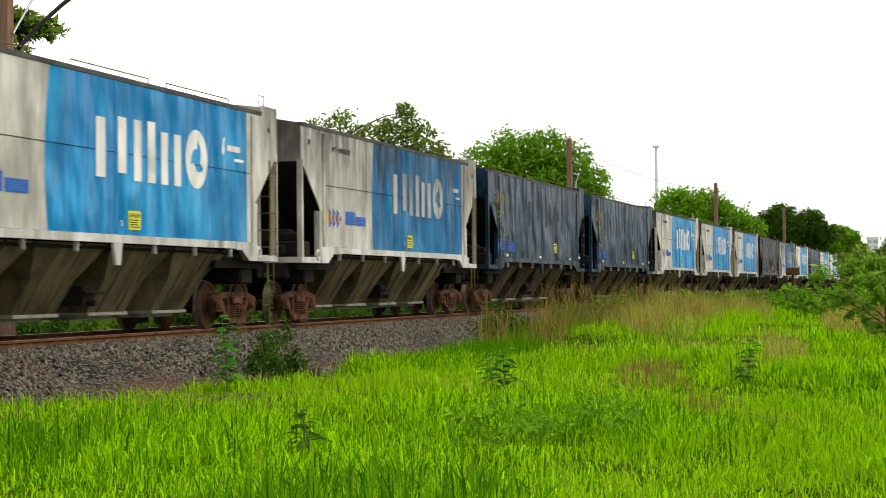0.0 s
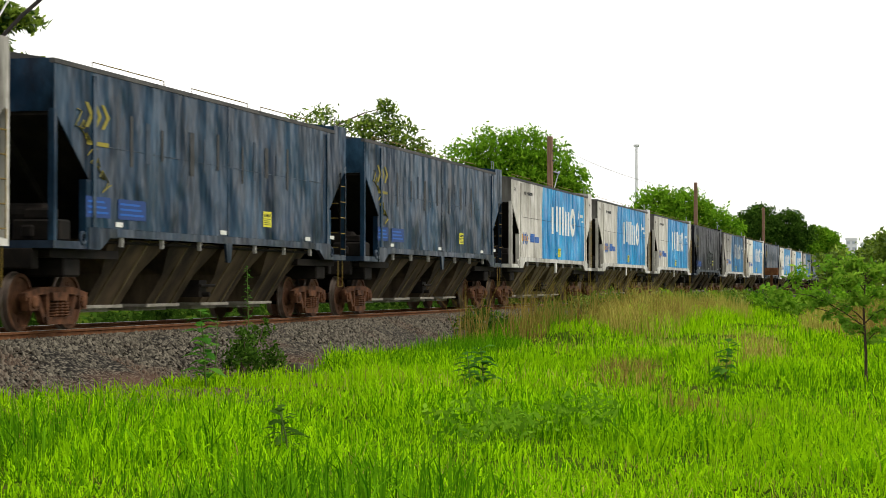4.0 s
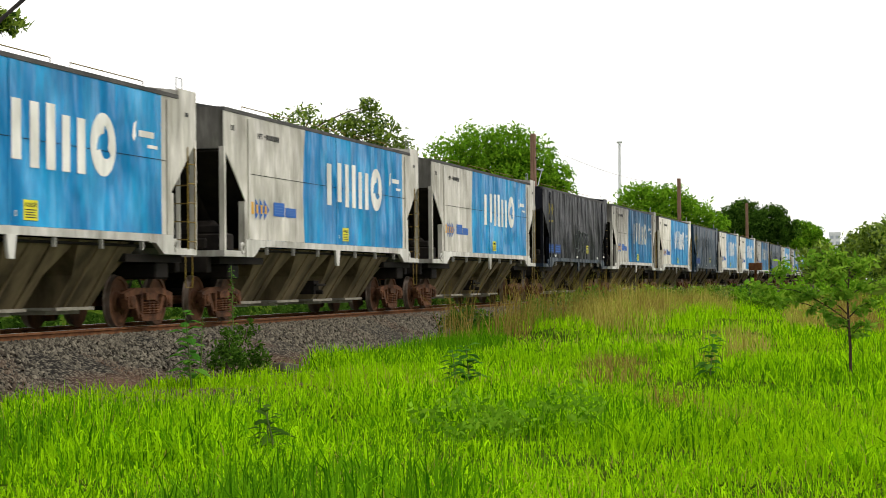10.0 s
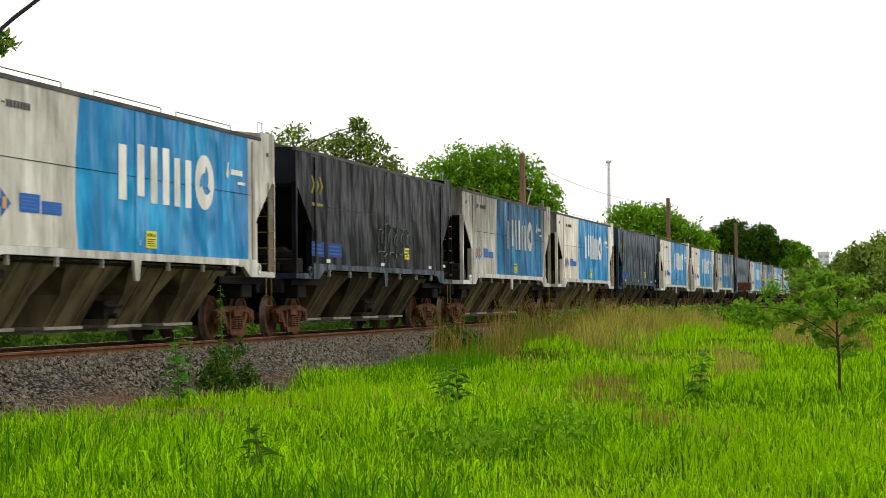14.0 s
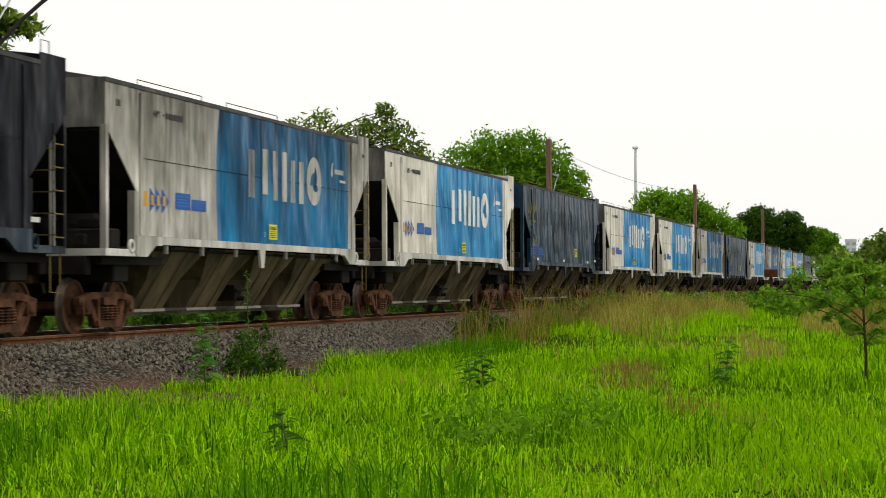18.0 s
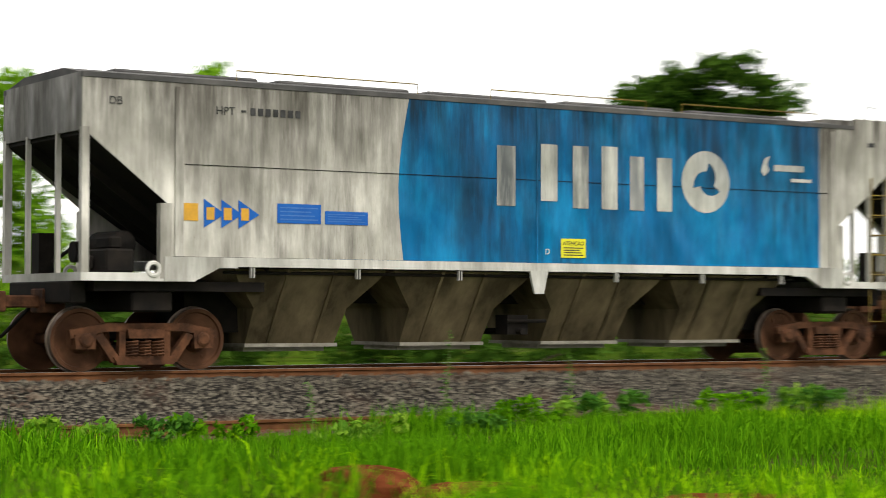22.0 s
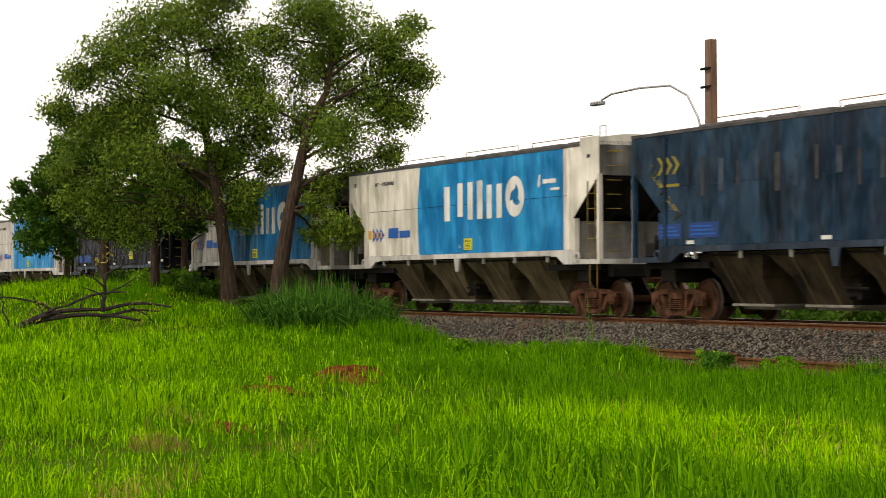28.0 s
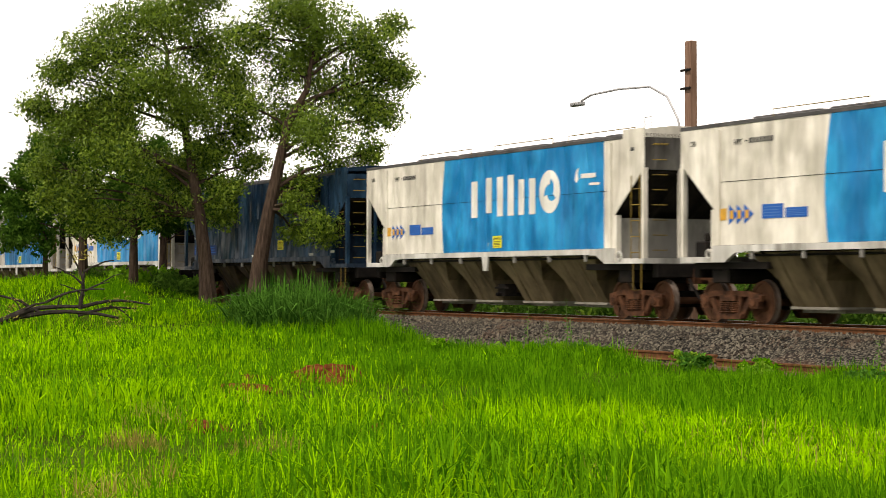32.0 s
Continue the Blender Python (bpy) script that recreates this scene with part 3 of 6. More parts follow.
def hopper_mesh():
    bm = bmesh.new()
    prism(bm, [(-1.30, 1.50), (1.30, 1.50), (1.22, 1.36), (0.80, 0.92), (0.77, 0.36), (-0.77, 0.36), (-0.80, 0.92), (-1.22, 1.36)], "y", -1.42, 1.42)
    for v in bm.verts:
        k = (1.50 - v.co.z) / 1.16
        v.co.y *= 1 - 0.52 * k
    return mesh_of("hopper", bm, HOPPER)


def hopper_rib_mesh():
    """A stiffening rib lying on the sloping side of a hopper."""
    bm = bmesh.new()
    vs = [bm.verts.new(p) for p in ((-0.025, -1.42, 1.5), (0.025, -1.42, 1.5), (0.025, -0.69, 0.37), (-0.025, -0.69, 0.37), (-0.025, -1.45, 1.5), (0.025, -1.45, 1.5), (0.025, -0.735, 0.37), (-0.025, -0.735, 0.37))]
    for f in ((4, 5, 6, 7), (0, 4, 7, 3), (1, 2, 6, 5), (0, 1, 5, 4), (3, 7, 6, 2), (0, 3, 2, 1)):
        bm.faces.new([vs[i] for i in f])
    return mesh_of("hopper_rib", bm, HOPPER)


HOPPER_RIB = hopper_rib_mesh()
HOPPER_ME = hopper_mesh()
GATE_ME = mesh_of("hopper_gate", box(box(bmesh.new(), -0.80, 0.80, -0.76, 0.76, 0.33, 0.385), -0.70, 0.70, -0.52, 0.52, 0.26, 0.335), plain("pale gate steel", (0.20, 0.185, 0.15), (0.33, 0.31, 0.26), 0.7, 0.2, 4.0))
HATCH_ME = mesh_of("roof_hatch", bevelled(box(bmesh.new(), -1.2, 1.2, -0.36, 0.36, 0, 0.10), 0.03), ROOF)
HANDRAIL_ME = mesh_of("roof_handrail", tube(bmesh.new(), [(0, 0, 0), (0, 0, 0.17), (3.2, 0, 0.17), (3.2, 0, 0)], 0.010, 4), LADDER)
RUNG_ME = mesh_of("rung", tube(bmesh.new(), [(0, 0, 0), (0.38, 0, 0)], 0.012, 5), LADDER)
STIRRUP_ME = mesh_of("step", tube(bmesh.new(), [(0, 0, 0), (0, 0, -0.62), (0.36, 0, -0.62), (0.36, 0, 0)], 0.013, 5), LADDER)
BRACKET_ME = mesh_of("bracket", box(box(bmesh.new(), -0.035, -0.012, -0.03, 0.03, -0.16, 0.0), 0.012, 0.035, -0.03, 0.03, -0.16, 0.0), plain("bracket grey", (0.25, 0.24, 0.22), (0.4, 0.39, 0.36), 0.6, 0.1, 6.0))
COUPLER_ME = mesh_of("coupler", bevelled(box(box(box(bmesh.new(), 0, 0.62, -0.09, 0.09, 0.92, 1.10), 0.55, 0.80, -0.20, 0.12, 0.86, 1.16), -0.3, 0.05, -0.25, 0.25, 0.84, 1.2), 0.02), RUST)
HOSE_ME = mesh_of("brake_hose", tube(bmesh.new(), [(0, 0, 0.95), (0.22, 0, 0.72), (0.45, 0, 0.50), (0.66, 0, 0.48), (0.78, 0, 0.62)], 0.028, 6), UNDER)
TANK_ME = mesh_of("air_reservoir", lathe_y(bmesh.new(), [(-0.55, 0.02), (-0.52, 0.14), (-0.46, 0.19), (0.46, 0.19), (0.52, 0.14), (0.55, 0.02)], 14), UNDER)
VALVE_ME = mesh_of("brake_valve", bevelled(box(box(box(bmesh.new(), -0.22, 0.22, -0.5, 0.3, 0, 0.34), -0.1, 0.1, -0.35, 0.15, 0.34, 0.52), -0.34, -0.22, -0.1, 0.1, 0.05, 0.25), 0.03), UNDER)


HOPPER_ME_DARK = HOPPER_ME.copy()
HOPPER_ME_DARK.materials[0] = HOPPER_DARK


def wagon(style, wheels):
    """A covered hopper wagon in parts; the leading end points along -x, the base is the rail head."""
    two_tone = style in ("clean", "dirty", "fresh")
    c_end = {"clean": SILVER, "fresh": SILVER_FRESH, "dirty": SILVER_DIRTY, "navy": NAVY, "char": CHARCOAL}[style]
    c_mid = {"clean": BLUE, "fresh": BLUE, "dirty": BLUE_DIRTY, "navy": NAVY, "char": CHARCOAL}[style]
    c_sill = STRIPE if two_tone else STRIPE_NAVY
    c_let = {"clean": LETTER, "fresh": LETTER, "dirty": LETTER_DIRTY}.get(style, LETTER_FAINT)
    label = {"fresh": "cream and sky-blue covered hopper wagon with cream lettering", "clean": "grey and sky-blue covered hopper wagon with cream lettering", "dirty": "soot-streaked grey and blue covered hopper wagon with worn lettering",
             "navy": "faded navy-blue covered hopper wagon with dark stains", "char": "blackened covered hopper wagon with sprayed scrawl"}[style]
    w = tagged(new("hopper_wagon"), label, "railway wagon", "wagons of the train")
    arc, rear = outline_blue()
    for s in (-1, 1):
        y0, y1 = sorted((s * SIDE, s * (SIDE - 0.02)))
        # sheets of the side
        front = [(-HALF, 3.44), (-HALF, 4.16)] + arc[::-1] + [(-6.55, 1.66), (-6.55, 2.40)]
        part("front_side_sheet", prism(bmesh.new(), front, "y", y0, y1), c_end, w)
        part("middle_side_sheet", prism(bmesh.new(), arc + rear, "y", y0, y1), c_mid, w)
        back = [(6.1, 1.66), (6.1, 4.16), (6.95, 4.16), (6.95, 4.36), (HALF, 4.36), (HALF, 3.44), (6.55, 2.40), (6.55, 1.66)]
        part("rear_side_sheet", prism(bmesh.new(), back, "y", y0, y1), c_end, w)
        o = s * (SIDE + 0.02)
        a, b = sorted((o, s * (SIDE - 0.10)))
        part("side_sill", box(bmesh.new(), -6.5, 6.5, a, b, 1.52, 1.655), c_sill, w, "pale stripe along the foot of the side" if two_tone else "")
        part("roof_rail", box(bmesh.new(), -HALF, 6.95, *sorted((s * (SIDE + 0.012), s * (SIDE - 0.08))), 4.162, 4.235), ROOF, w)
        for d in (-1, 1):
            e = d * HALF
            part("corner_post", box(bmesh.new(), *sorted((e, e - d * 0.11)), *sorted((s * (SIDE + 0.004), s * (SIDE - 0.1))), 1.42, 3.46), c_end, w)
            part("inner_post", box(bmesh.new(), *sorted((e, e - d * 0.07)), *sorted((s * 0.62, s * 0.55)), 1.42, 3.46), c_end, w)
            gus = [(d * 6.62, 1.34), (d * 6.62, 1.655), (d * 5.45, 1.655), (d * 5.45, 1.50), (d * 5.75, 1.50), (d * 6.15, 1.30), (d * 6.62, 1.30)]
            part("gusset_plate", prism(bmesh.new(), gus, "y", *sorted((s * (SIDE + 0.026), s * (SIDE - 0.06)))), c_sill, w)
            part("jack_post", box(bmesh.new(), *sorted((d * 6.68, d * 6.5)), *sorted((s * (SIDE + 0.006), s * (SIDE - 0.12))), 1.34, 2.42), c_end, w)
            part("end_rib", box(bmesh.new(), *sorted((d * 6.46, d * 6.33)), *sorted((s * (SIDE + 0.03), s * SIDE)), 1.66, 4.10), c_end, w)
            lift = bmesh.new()
            tube(lift, [(d * 6.78 + 0.095 * math.cos(q), s * (SIDE - 0.01), 1.47 + 0.095 * math.sin(q)) for q in np.linspace(0, 2 * math.pi, 15)], 0.032, 6)
            part("lifting_eye", lift, c_sill, w)
        for xx in (-5.2, -3.4, -1.55, 1.55, 3.4, 5.2):
            part("bracket", BRACKET_ME, None, w, at=pose(xx, s * (SIDE - 0.02), 1.52))
        part("middle_bracket", prism(bmesh.new(), [(-0.22, 1.53), (0.14, 1.53), (0.05, 1.16), (-0.13, 1.16)], "y", *sorted((s * (SIDE + 0.022), s * (SIDE - 0.03)))), c_sill, w)
        part("seam", box(bmesh.new(), -6.3, 6.3, *sorted((s * (SIDE + 0.008), s * SIDE)), 2.985, 2.994), c_mid if not two_tone else UNDER, w)
        part("rain_strip", box(bmesh.new(), -0.09, -0.055, *sorted((s * (SIDE + 0.010), s * SIDE)), 1.66, 4.16), c_mid, w)
        part("side_pipe", tube(bmesh.new(), [(-5.6, s * 1.40, 1.44), (5.6, s * 1.40, 1.44)], 0.025, 6), UNDER, w)
    # roof
    part("roof", prism(bmesh.new(), [(-1.53, 4.15), (-1.53, 4.22), (-0.75, 4.36), (0.75, 4.36), (1.53, 4.22), (1.53, 4.15)], "x", -HALF + 0.02, 6.96), ROOF, w, "dark tarred roof")
    part("roof_end", prism(bmesh.new(), [(-1.53, 4.15), (-1.53, 4.33), (-0.8, 4.42), (0.8, 4.42), (1.53, 4.33), (1.53, 4.15)], "x", 6.97, HALF - 0.01), c_end, w)
    for i in range(5):
        part("roof_hatch", HATCH_ME, None, w, at=pose(-5.7 + i * 2.75, 0, 4.36))
    for s in (-1, 1):
        for x0 in (-5.2, -0.6, 3.4):
            part("roof_handrail", HANDRAIL_ME, None, w, "thin yellow handrail", pose(x0, s * 1.0, 4.3))
    # ends
    for d in (-1, 1):
        e = d * HALF
        part("end_wall", box(bmesh.new(), *sorted((e - d * 0.01, e - d * 0.04)), -1.53, 1.53, 3.42, 4.24), END_SOOT_SHADE if two_tone else c_end, w)
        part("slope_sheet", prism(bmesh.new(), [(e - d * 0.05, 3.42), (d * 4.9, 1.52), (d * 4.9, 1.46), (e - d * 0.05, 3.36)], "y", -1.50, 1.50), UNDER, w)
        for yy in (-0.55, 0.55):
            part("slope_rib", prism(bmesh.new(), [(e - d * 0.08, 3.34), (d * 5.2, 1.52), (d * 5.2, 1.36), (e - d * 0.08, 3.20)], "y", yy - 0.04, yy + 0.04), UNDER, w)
        part("end_platform", box(bmesh.new(), *sorted((e, d * 6.5)), -SIDE, SIDE, 1.30, 1.42), c_sill, w)
        if d > 0:
            part("end_bulkhead", box(bmesh.new(), 6.52, 6.62, -1.5, 1.5, 1.42, 2.36), END_SOOT_SHADE if two_tone else c_end, w)
        else:
            part("brake_cylinder", tube(bmesh.new(), [(-7.3, 0.2, 1.75), (-6.5, 0.2, 1.75)], 0.16, 10), UNDER, w)
            part("brake_rod", tube(bmesh.new(), [(-7.4, 0.75, 1.60), (-6.9, 0.75, 1.95), (-6.2, 0.6, 1.70)], 0.035, 6), UNDER, w)
            part("hand_brake_box", box(bmesh.new(), -7.55, -7.3, 0.9, 1.2, 1.42, 2.05), UNDER, w)
        part("head_stock", bevelled(box(bmesh.new(), *sorted((e + d * 0.02, e - d * 0.22)), -1.2, 1.2, 0.98, 1.30), 0.02), UNDER, w)
        part("coupler", COUPLER_ME, None, w, "rusty knuckle coupler", pose(e, 0, 0, 0, 0, 0 if d > 0 else 180))
        part("brake_hose", HOSE_ME, None, w, at=pose(e, -0.35 * d, 0, 0, 0, 0 if d > 0 else 180))
        # solid blocks added for unseen brake gear, closing bright gaps round the bogies
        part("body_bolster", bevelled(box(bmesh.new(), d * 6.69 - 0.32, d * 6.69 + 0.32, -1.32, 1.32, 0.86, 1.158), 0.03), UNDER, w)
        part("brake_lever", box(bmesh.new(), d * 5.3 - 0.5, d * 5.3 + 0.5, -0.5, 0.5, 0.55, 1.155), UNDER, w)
        bogie(w, d * 6.69, wheels)
    part("air_reservoir", TANK_ME, None, w, at=pose(-7.0, -0.55, 1.85))
    part("brake_valve", VALVE_ME, None, w, at=pose(-7.25, -0.95, 1.42))
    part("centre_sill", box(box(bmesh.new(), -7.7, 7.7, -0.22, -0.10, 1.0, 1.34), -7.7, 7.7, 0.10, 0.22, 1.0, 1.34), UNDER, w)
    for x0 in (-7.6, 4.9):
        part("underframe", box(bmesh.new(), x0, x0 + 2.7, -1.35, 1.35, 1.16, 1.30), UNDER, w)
    for cx in (-4.12, -1.38, 1.37, 4.10):
        hop = part("hopper", HOPPER_ME if two_tone else HOPPER_ME_DARK, None, w, at=pose(cx, 0, 0))
        for rx in (-0.4, 0.4):
            for turn in (0, 180):
                part("hopper_rib", HOPPER_RIB, None, hop, at=pose(rx, 0, 0, 0, 0, turn))
        part("hopper_gate", GATE_ME, None, w, at=pose(cx, 0, 0))
    gear = bmesh.new()
    tube(gear, [(-0.35, -1.1, 0.72), (0.42, -1.1, 0.72)], 0.03, 6)
    tube(gear, [(-0.1, -1.2, 0.55), (-0.1, 1.2, 0.55)], 0.05, 8)
    box(gear, -0.30, 0.10, -1.05, -0.70, 0.50, 0.82)
    part("gate_gear", gear, UNDER, w)
    # ladders at the trailing end
    for s in (-1, 1):
        lad = bmesh.new()
        for xx in (7.36, 7.74):
            tube(lad, [(xx, s * 1.575, 1.4), (xx, s * 1.575, 3.3)], 0.013, 5)
        lad = part("ladder", lad, LADDER if two_tone else UNDER, w, "narrow yellow ladder" if two_tone else "")
        for i in range(5):
            part("rung", RUNG_ME, None, lad, at=pose(7.36, s * 1.575, 1.55 + i * 0.36))
        part("step", STIRRUP_ME, None, w, at=pose(7.36, s * 1.52, 1.32))
        part("grab_bar", tube(bmesh.new(), [(HALF + 0.02, s * 1.3, 4.0), (HALF + 0.09, s * 1.3, 4.0), (HALF + 0.09, s * 0.95, 4.0), (HALF + 0.02, s * 0.95, 4.0)], 0.011, 4), LADDER if two_tone else UNDER, w)
    for i in range(8):
        part("end_rung", RUNG_ME, None, w, at=pose(HALF + 0.05, -1.35, 1.6 + i * 0.34, 0, 0, 90))
    top = bmesh.new()
    tube(top, [(7.5, -1.3, 4.36), (7.5, -1.3, 4.62), (7.8, -1.3, 4.62), (7.8, -1.3, 4.36)], 0.012, 4)
    part("roof_hoop", top, METAL_GREY, w)
    # markings on the near side
    y = -SIDE - 0.006
    sx, sz = (0.0, 0.0) if two_tone else (1.60, 0.16)
    sign = part("warning_sign", box(bmesh.new(), 0.40 + sx, 0.90 + sx, y - 0.006, y, 1.75 + sz, 2.06 + sz), SIGN_Y, w, "yellow warning plate with small black writing")
    part("sign_word", WORD_ATTENTION, None, sign, at=pose(0.65 + sx, y - 0.008, 1.955 + sz, *UPRIGHT))
    part("sign_print", bars_panel(bmesh.new(), 0.45 + sx, 0.85 + sx, 1.775 + sz, 1.93 + sz, y - 0.007, 4, 0.6), BLACKP, sign)["kind"] = "stuff"
    if two_tone:
        for x0, x1, z0, z1 in ((-0.86, -0.50, 2.56, 3.52), (0.00, 0.33, 2.66, 3.58), (0.64, 0.96, 2.56, 3.58), (1.23, 1.56, 2.56, 3.60), (1.82, 2.12, 2.56, 3.46), (2.40, 2.72, 2.56, 3.46)):
            part("lettering_stem", bevelled(box(bmesh.new(), x0, x1, y - 0.003, y, z0, z1), 0.0008), c_let, w)
        ring = bmesh.new()
        turns = np.linspace(0, 2 * math.pi, 49)[:-1]
        outer = [(3.46 + 0.53 * math.cos(a), 3.09 + 0.53 * math.sin(a)) for a in turns]
        blade = [0.17 + 0.17 * (((1.5 * a / math.pi + 0.25) % 1.0) ** 1.6) for a in turns]
        inner = [(3.48 + r * math.cos(a), 3.10 + r * math.sin(a)) for r, a in zip(blade, turns)]
        vo, vi = [ring.verts.new((px, y - 0.003, pz)) for px, pz in outer], [ring.verts.new((px, y - 0.003, pz)) for px, pz in inner]
        for i in range(48):
            ring.faces.new((vo[i], vo[(i + 1) % 48], vi[(i + 1) % 48], vi[i]))
        bmesh.ops.solidify(ring, geom=list(ring.faces), thickness=0.003)
        part("lettering_ring", ring, c_let, w)
        for i in range(3):
            x0 = -6.00 + i * 0.28
            part("arrow", prism(bmesh.new(), [(x0, 2.08), (x0, 2.50), (x0 + 0.34, 2.29)], "y", y - 0.003 - i * 0.001, y), SIGN_B, w, "blue arrow")
            part("arrow_mark", box(bmesh.new(), x0 + 0.04, x0 + 0.17, y - 0.008, y - 0.004, 2.20, 2.38), SIGN_O, w)
        logo = part("placard", box(bmesh.new(), -6.42, -6.09, y - 0.003, y, 2.18, 2.43), SIGN_O, w, "small orange placard")
        for x0, x1, z0, z1 in ((-4.80, -4.06, 2.18, 2.47), (-3.99, -3.24, 2.18, 2.38)):
            pl = part("placard", box(bmesh.new(), x0, x1, y - 0.003, y, z0, z1), SIGN_B, w, "blue placard with faint lines")
            part("placard_print", bars_panel(bmesh.new(), x0 + 0.05, x1 - 0.05, z0 + 0.03, z1 - 0.03, y - 0.004, 4, 0.7), PALE_LINES, pl)["kind"] = "stuff"
        part("emblem", prism(bmesh.new(), [(4.72, 3.32), (4.80, 3.55), (4.92, 3.60), (4.86, 3.46), (4.90, 3.34), (4.80, 3.24)], "y", y - 0.003, y), c_let, w)
        part("emblem_bar", box(bmesh.new(), 5.02, 5.72, y - 0.003, y, 3.34, 3.45), c_let, w)
        part("emblem_bar", box(bmesh.new(), 5.42, 5.90, y - 0.003, y, 3.16, 3.22), c_let, w)
        part("type_code", WORD_HPT, None, w, at=pose(-5.66, y - 0.003, 3.74, *UPRIGHT))
        part("running_bar", box(bmesh.new(), -5.40, -5.32, y - 0.003, y, 3.79, 3.82), BLACKP, w)
        for i in range(7):
            part("running_bar", box(bmesh.new(), -5.25 + i * 0.125, -5.165 + i * 0.125, y - 0.003, y, 3.75, 3.86), BLACKP, w)
        part("end_mark", WORD_DB, None, w, at=pose(-7.38, y - 0.003, 3.80, *UPRIGHT))
        part("end_mark", bars_panel(bmesh.new(), 7.3, 7.46, 3.84, 3.96, y, 1), BLACKP, w)
        part("door_mark", WORD_D, None, w, at=pose(0.13, y - 0.003, 1.80, *UPRIGHT))
    else:
        # dark strokes left by old lettering, a chevron emblem, worn placards
        for i in range(13 if style == "navy" else 0):
            x0 = -4.9 + i * 0.70
            part("old_lettering", bevelled(box(bmesh.new(), x0, x0 + (0.13, 0.20, 0.10)[i % 3], y - 0.003, y, 2.72 + 0.09 * (i % 4), 3.58 - 0.07 * (i % 3)), 0.0008), (BLACKP, LETTER_FAINT)[i % 2], w)
        for i in range(3):
            x0 = -6.74 + i * 0.32
            part("old_emblem", prism(bmesh.new(), [(x0, 3.26), (x0 + 0.12, 3.26), (x0 + 0.34, 3.46), (x0 + 0.12, 3.66), (x0, 3.66), (x0 + 0.20, 3.46)], "y", y - 0.003 - i * 0.001, y), GRAFFITI_Y, w, "worn yellow chevron")
        part("running_bar", box(bmesh.new(), -6.66, -5.80, y - 0.003, y, 2.98, 3.05), GRAFFITI_Y, w)
        for x0, x1, z0 in ((-6.7, -5.72, 1.82), (-5.4, -4.2, 1.82)):
            pl = part("placard", box(bmesh.new(), x0, x1, y - 0.003, y, z0, z0 + 0.34), WORN_BLUE, w, "worn blue placard")
            part("placard_print", bars_panel(bmesh.new(), x0 + 0.08, x1 - 0.1, z0 + 0.04, z0 + 0.30, y - 0.004, 3, 0.6), SIGN_B, pl)["kind"] = "stuff"
        for x0, z0, ww in ((-5.5, 1.69, 0.30), (-0.5, 1.69, 0.34), (4.8, 1.69, 0.34), (6.62, 1.76, 0.30)):
            part("white_dash", box(bmesh.new(), x0, x0 + ww, y - 0.003, y, z0, z0 + 0.08), SIGN_W, w)
        if style == "char":
            rr = random.Random(4)
            for i in range(5):
                x0 = -0.5 + i * 0.66
                k = [rr.uniform(0.7, 1.3) for _ in range(12)]
                pts = [(x0 + 0.36 * k[j] * sx, y - 0.004, 2.36 + 0.36 * k[j + 2] * sz) for j, (sx, sz) in enumerate(((-0.9, -1.0), (-0.8, 0.9), (0.1, 1.05), (0.9, 0.8), (0.3, 0.35), (0.2, -0.2), (0.85, -0.35), (0.8, -1.0), (-0.1, -0.8), (-0.9, -1.0)))]
                part("scrawl", tube(bmesh.new(), pts, 0.018, 4), GRAFFITI_G, w, "sprayed scrawl")
        else:
            pts = [(-7.05 + 0.055 * k + 0.17 * math.sin(k * 2.3), y - 0.004, 3.45 - 0.052 * k + 0.13 * math.sin(k * 1.7 + 0.6)) for k in range(24)]
            part("scrawl", tube(bmesh.new(), pts, 0.010, 4), GRAFFITI_Y, w, "yellow sprayed scrawl")
    return w


WAGON_PITCH = 17.3
STYLES = {-9: "clean", -8: "clean", -7: "dirty", -6: "navy", -5: "navy", -4: "clean", -3: "clean", -2: "clean", -1: "char", 0: "dirty", 1: "fresh", 2: "navy", 3: "fresh",
          4: "fresh", 5: "dirty", 6: "navy", 7: "clean", 8: "dirty", 9: "clean", 10: "clean", 11: "navy", 12: "clean"}
PROTO, WAGONS, WHEELS = {}, [], []
for number, style in STYLES.items():
    if style not in PROTO:
        got = []
        PROTO[style] = ob = wagon(style, got)
        WHEELS += got
    else:
        ob = copy_thing(PROTO[style], Matrix())
        for child in ob.children_recursive:
            if child.name.startswith("wheelset"):
                WHEELS.append((0 if child.matrix_basis.translation.x < 0 else 1, child))
    WAGONS.append((number, ob))


# ---------------------------------------------------------------- vegetation
def blades(name, x, y, z, length, width, material, lean=0.35, seed=1, droop=0.35):
    """Grass blades: each a bent, tapering strip of two pieces."""
    rng = np.random.default_rng(seed)
    n = len(x)
    a = rng.uniform(0, 2 * np.pi, n)
    face = rng.uniform(0, 2 * np.pi, n)
    out = np.abs(rng.normal(0, lean, n)) * length
    dx, dy = np.cos(a), np.sin(a)
    wx, wy = np.cos(face) * width / 2, np.sin(face) * width / 2
    base = np.stack([x, y, z], -1)
    mid = base + np.stack([dx * out * 0.35, dy * out * 0.35, length * 0.58], -1)
    tip = base + np.stack([dx * out, dy * out, length * (1 - droop * np.minimum(1, out / length))], -1)
    w = np.stack([wx, wy, np.zeros(n)], -1)
    v = np.stack([base - w, base + w, mid + w * 0.8, mid - w * 0.8, tip], 1)
    f = np.array([(0, 1, 2), (0, 2, 3), (3, 2, 4)])[None] + (np.arange(n) * 5)[:, None, None]
    return arrays_mesh(name, v.reshape(-1, 3), f.reshape(-1, 3), material)


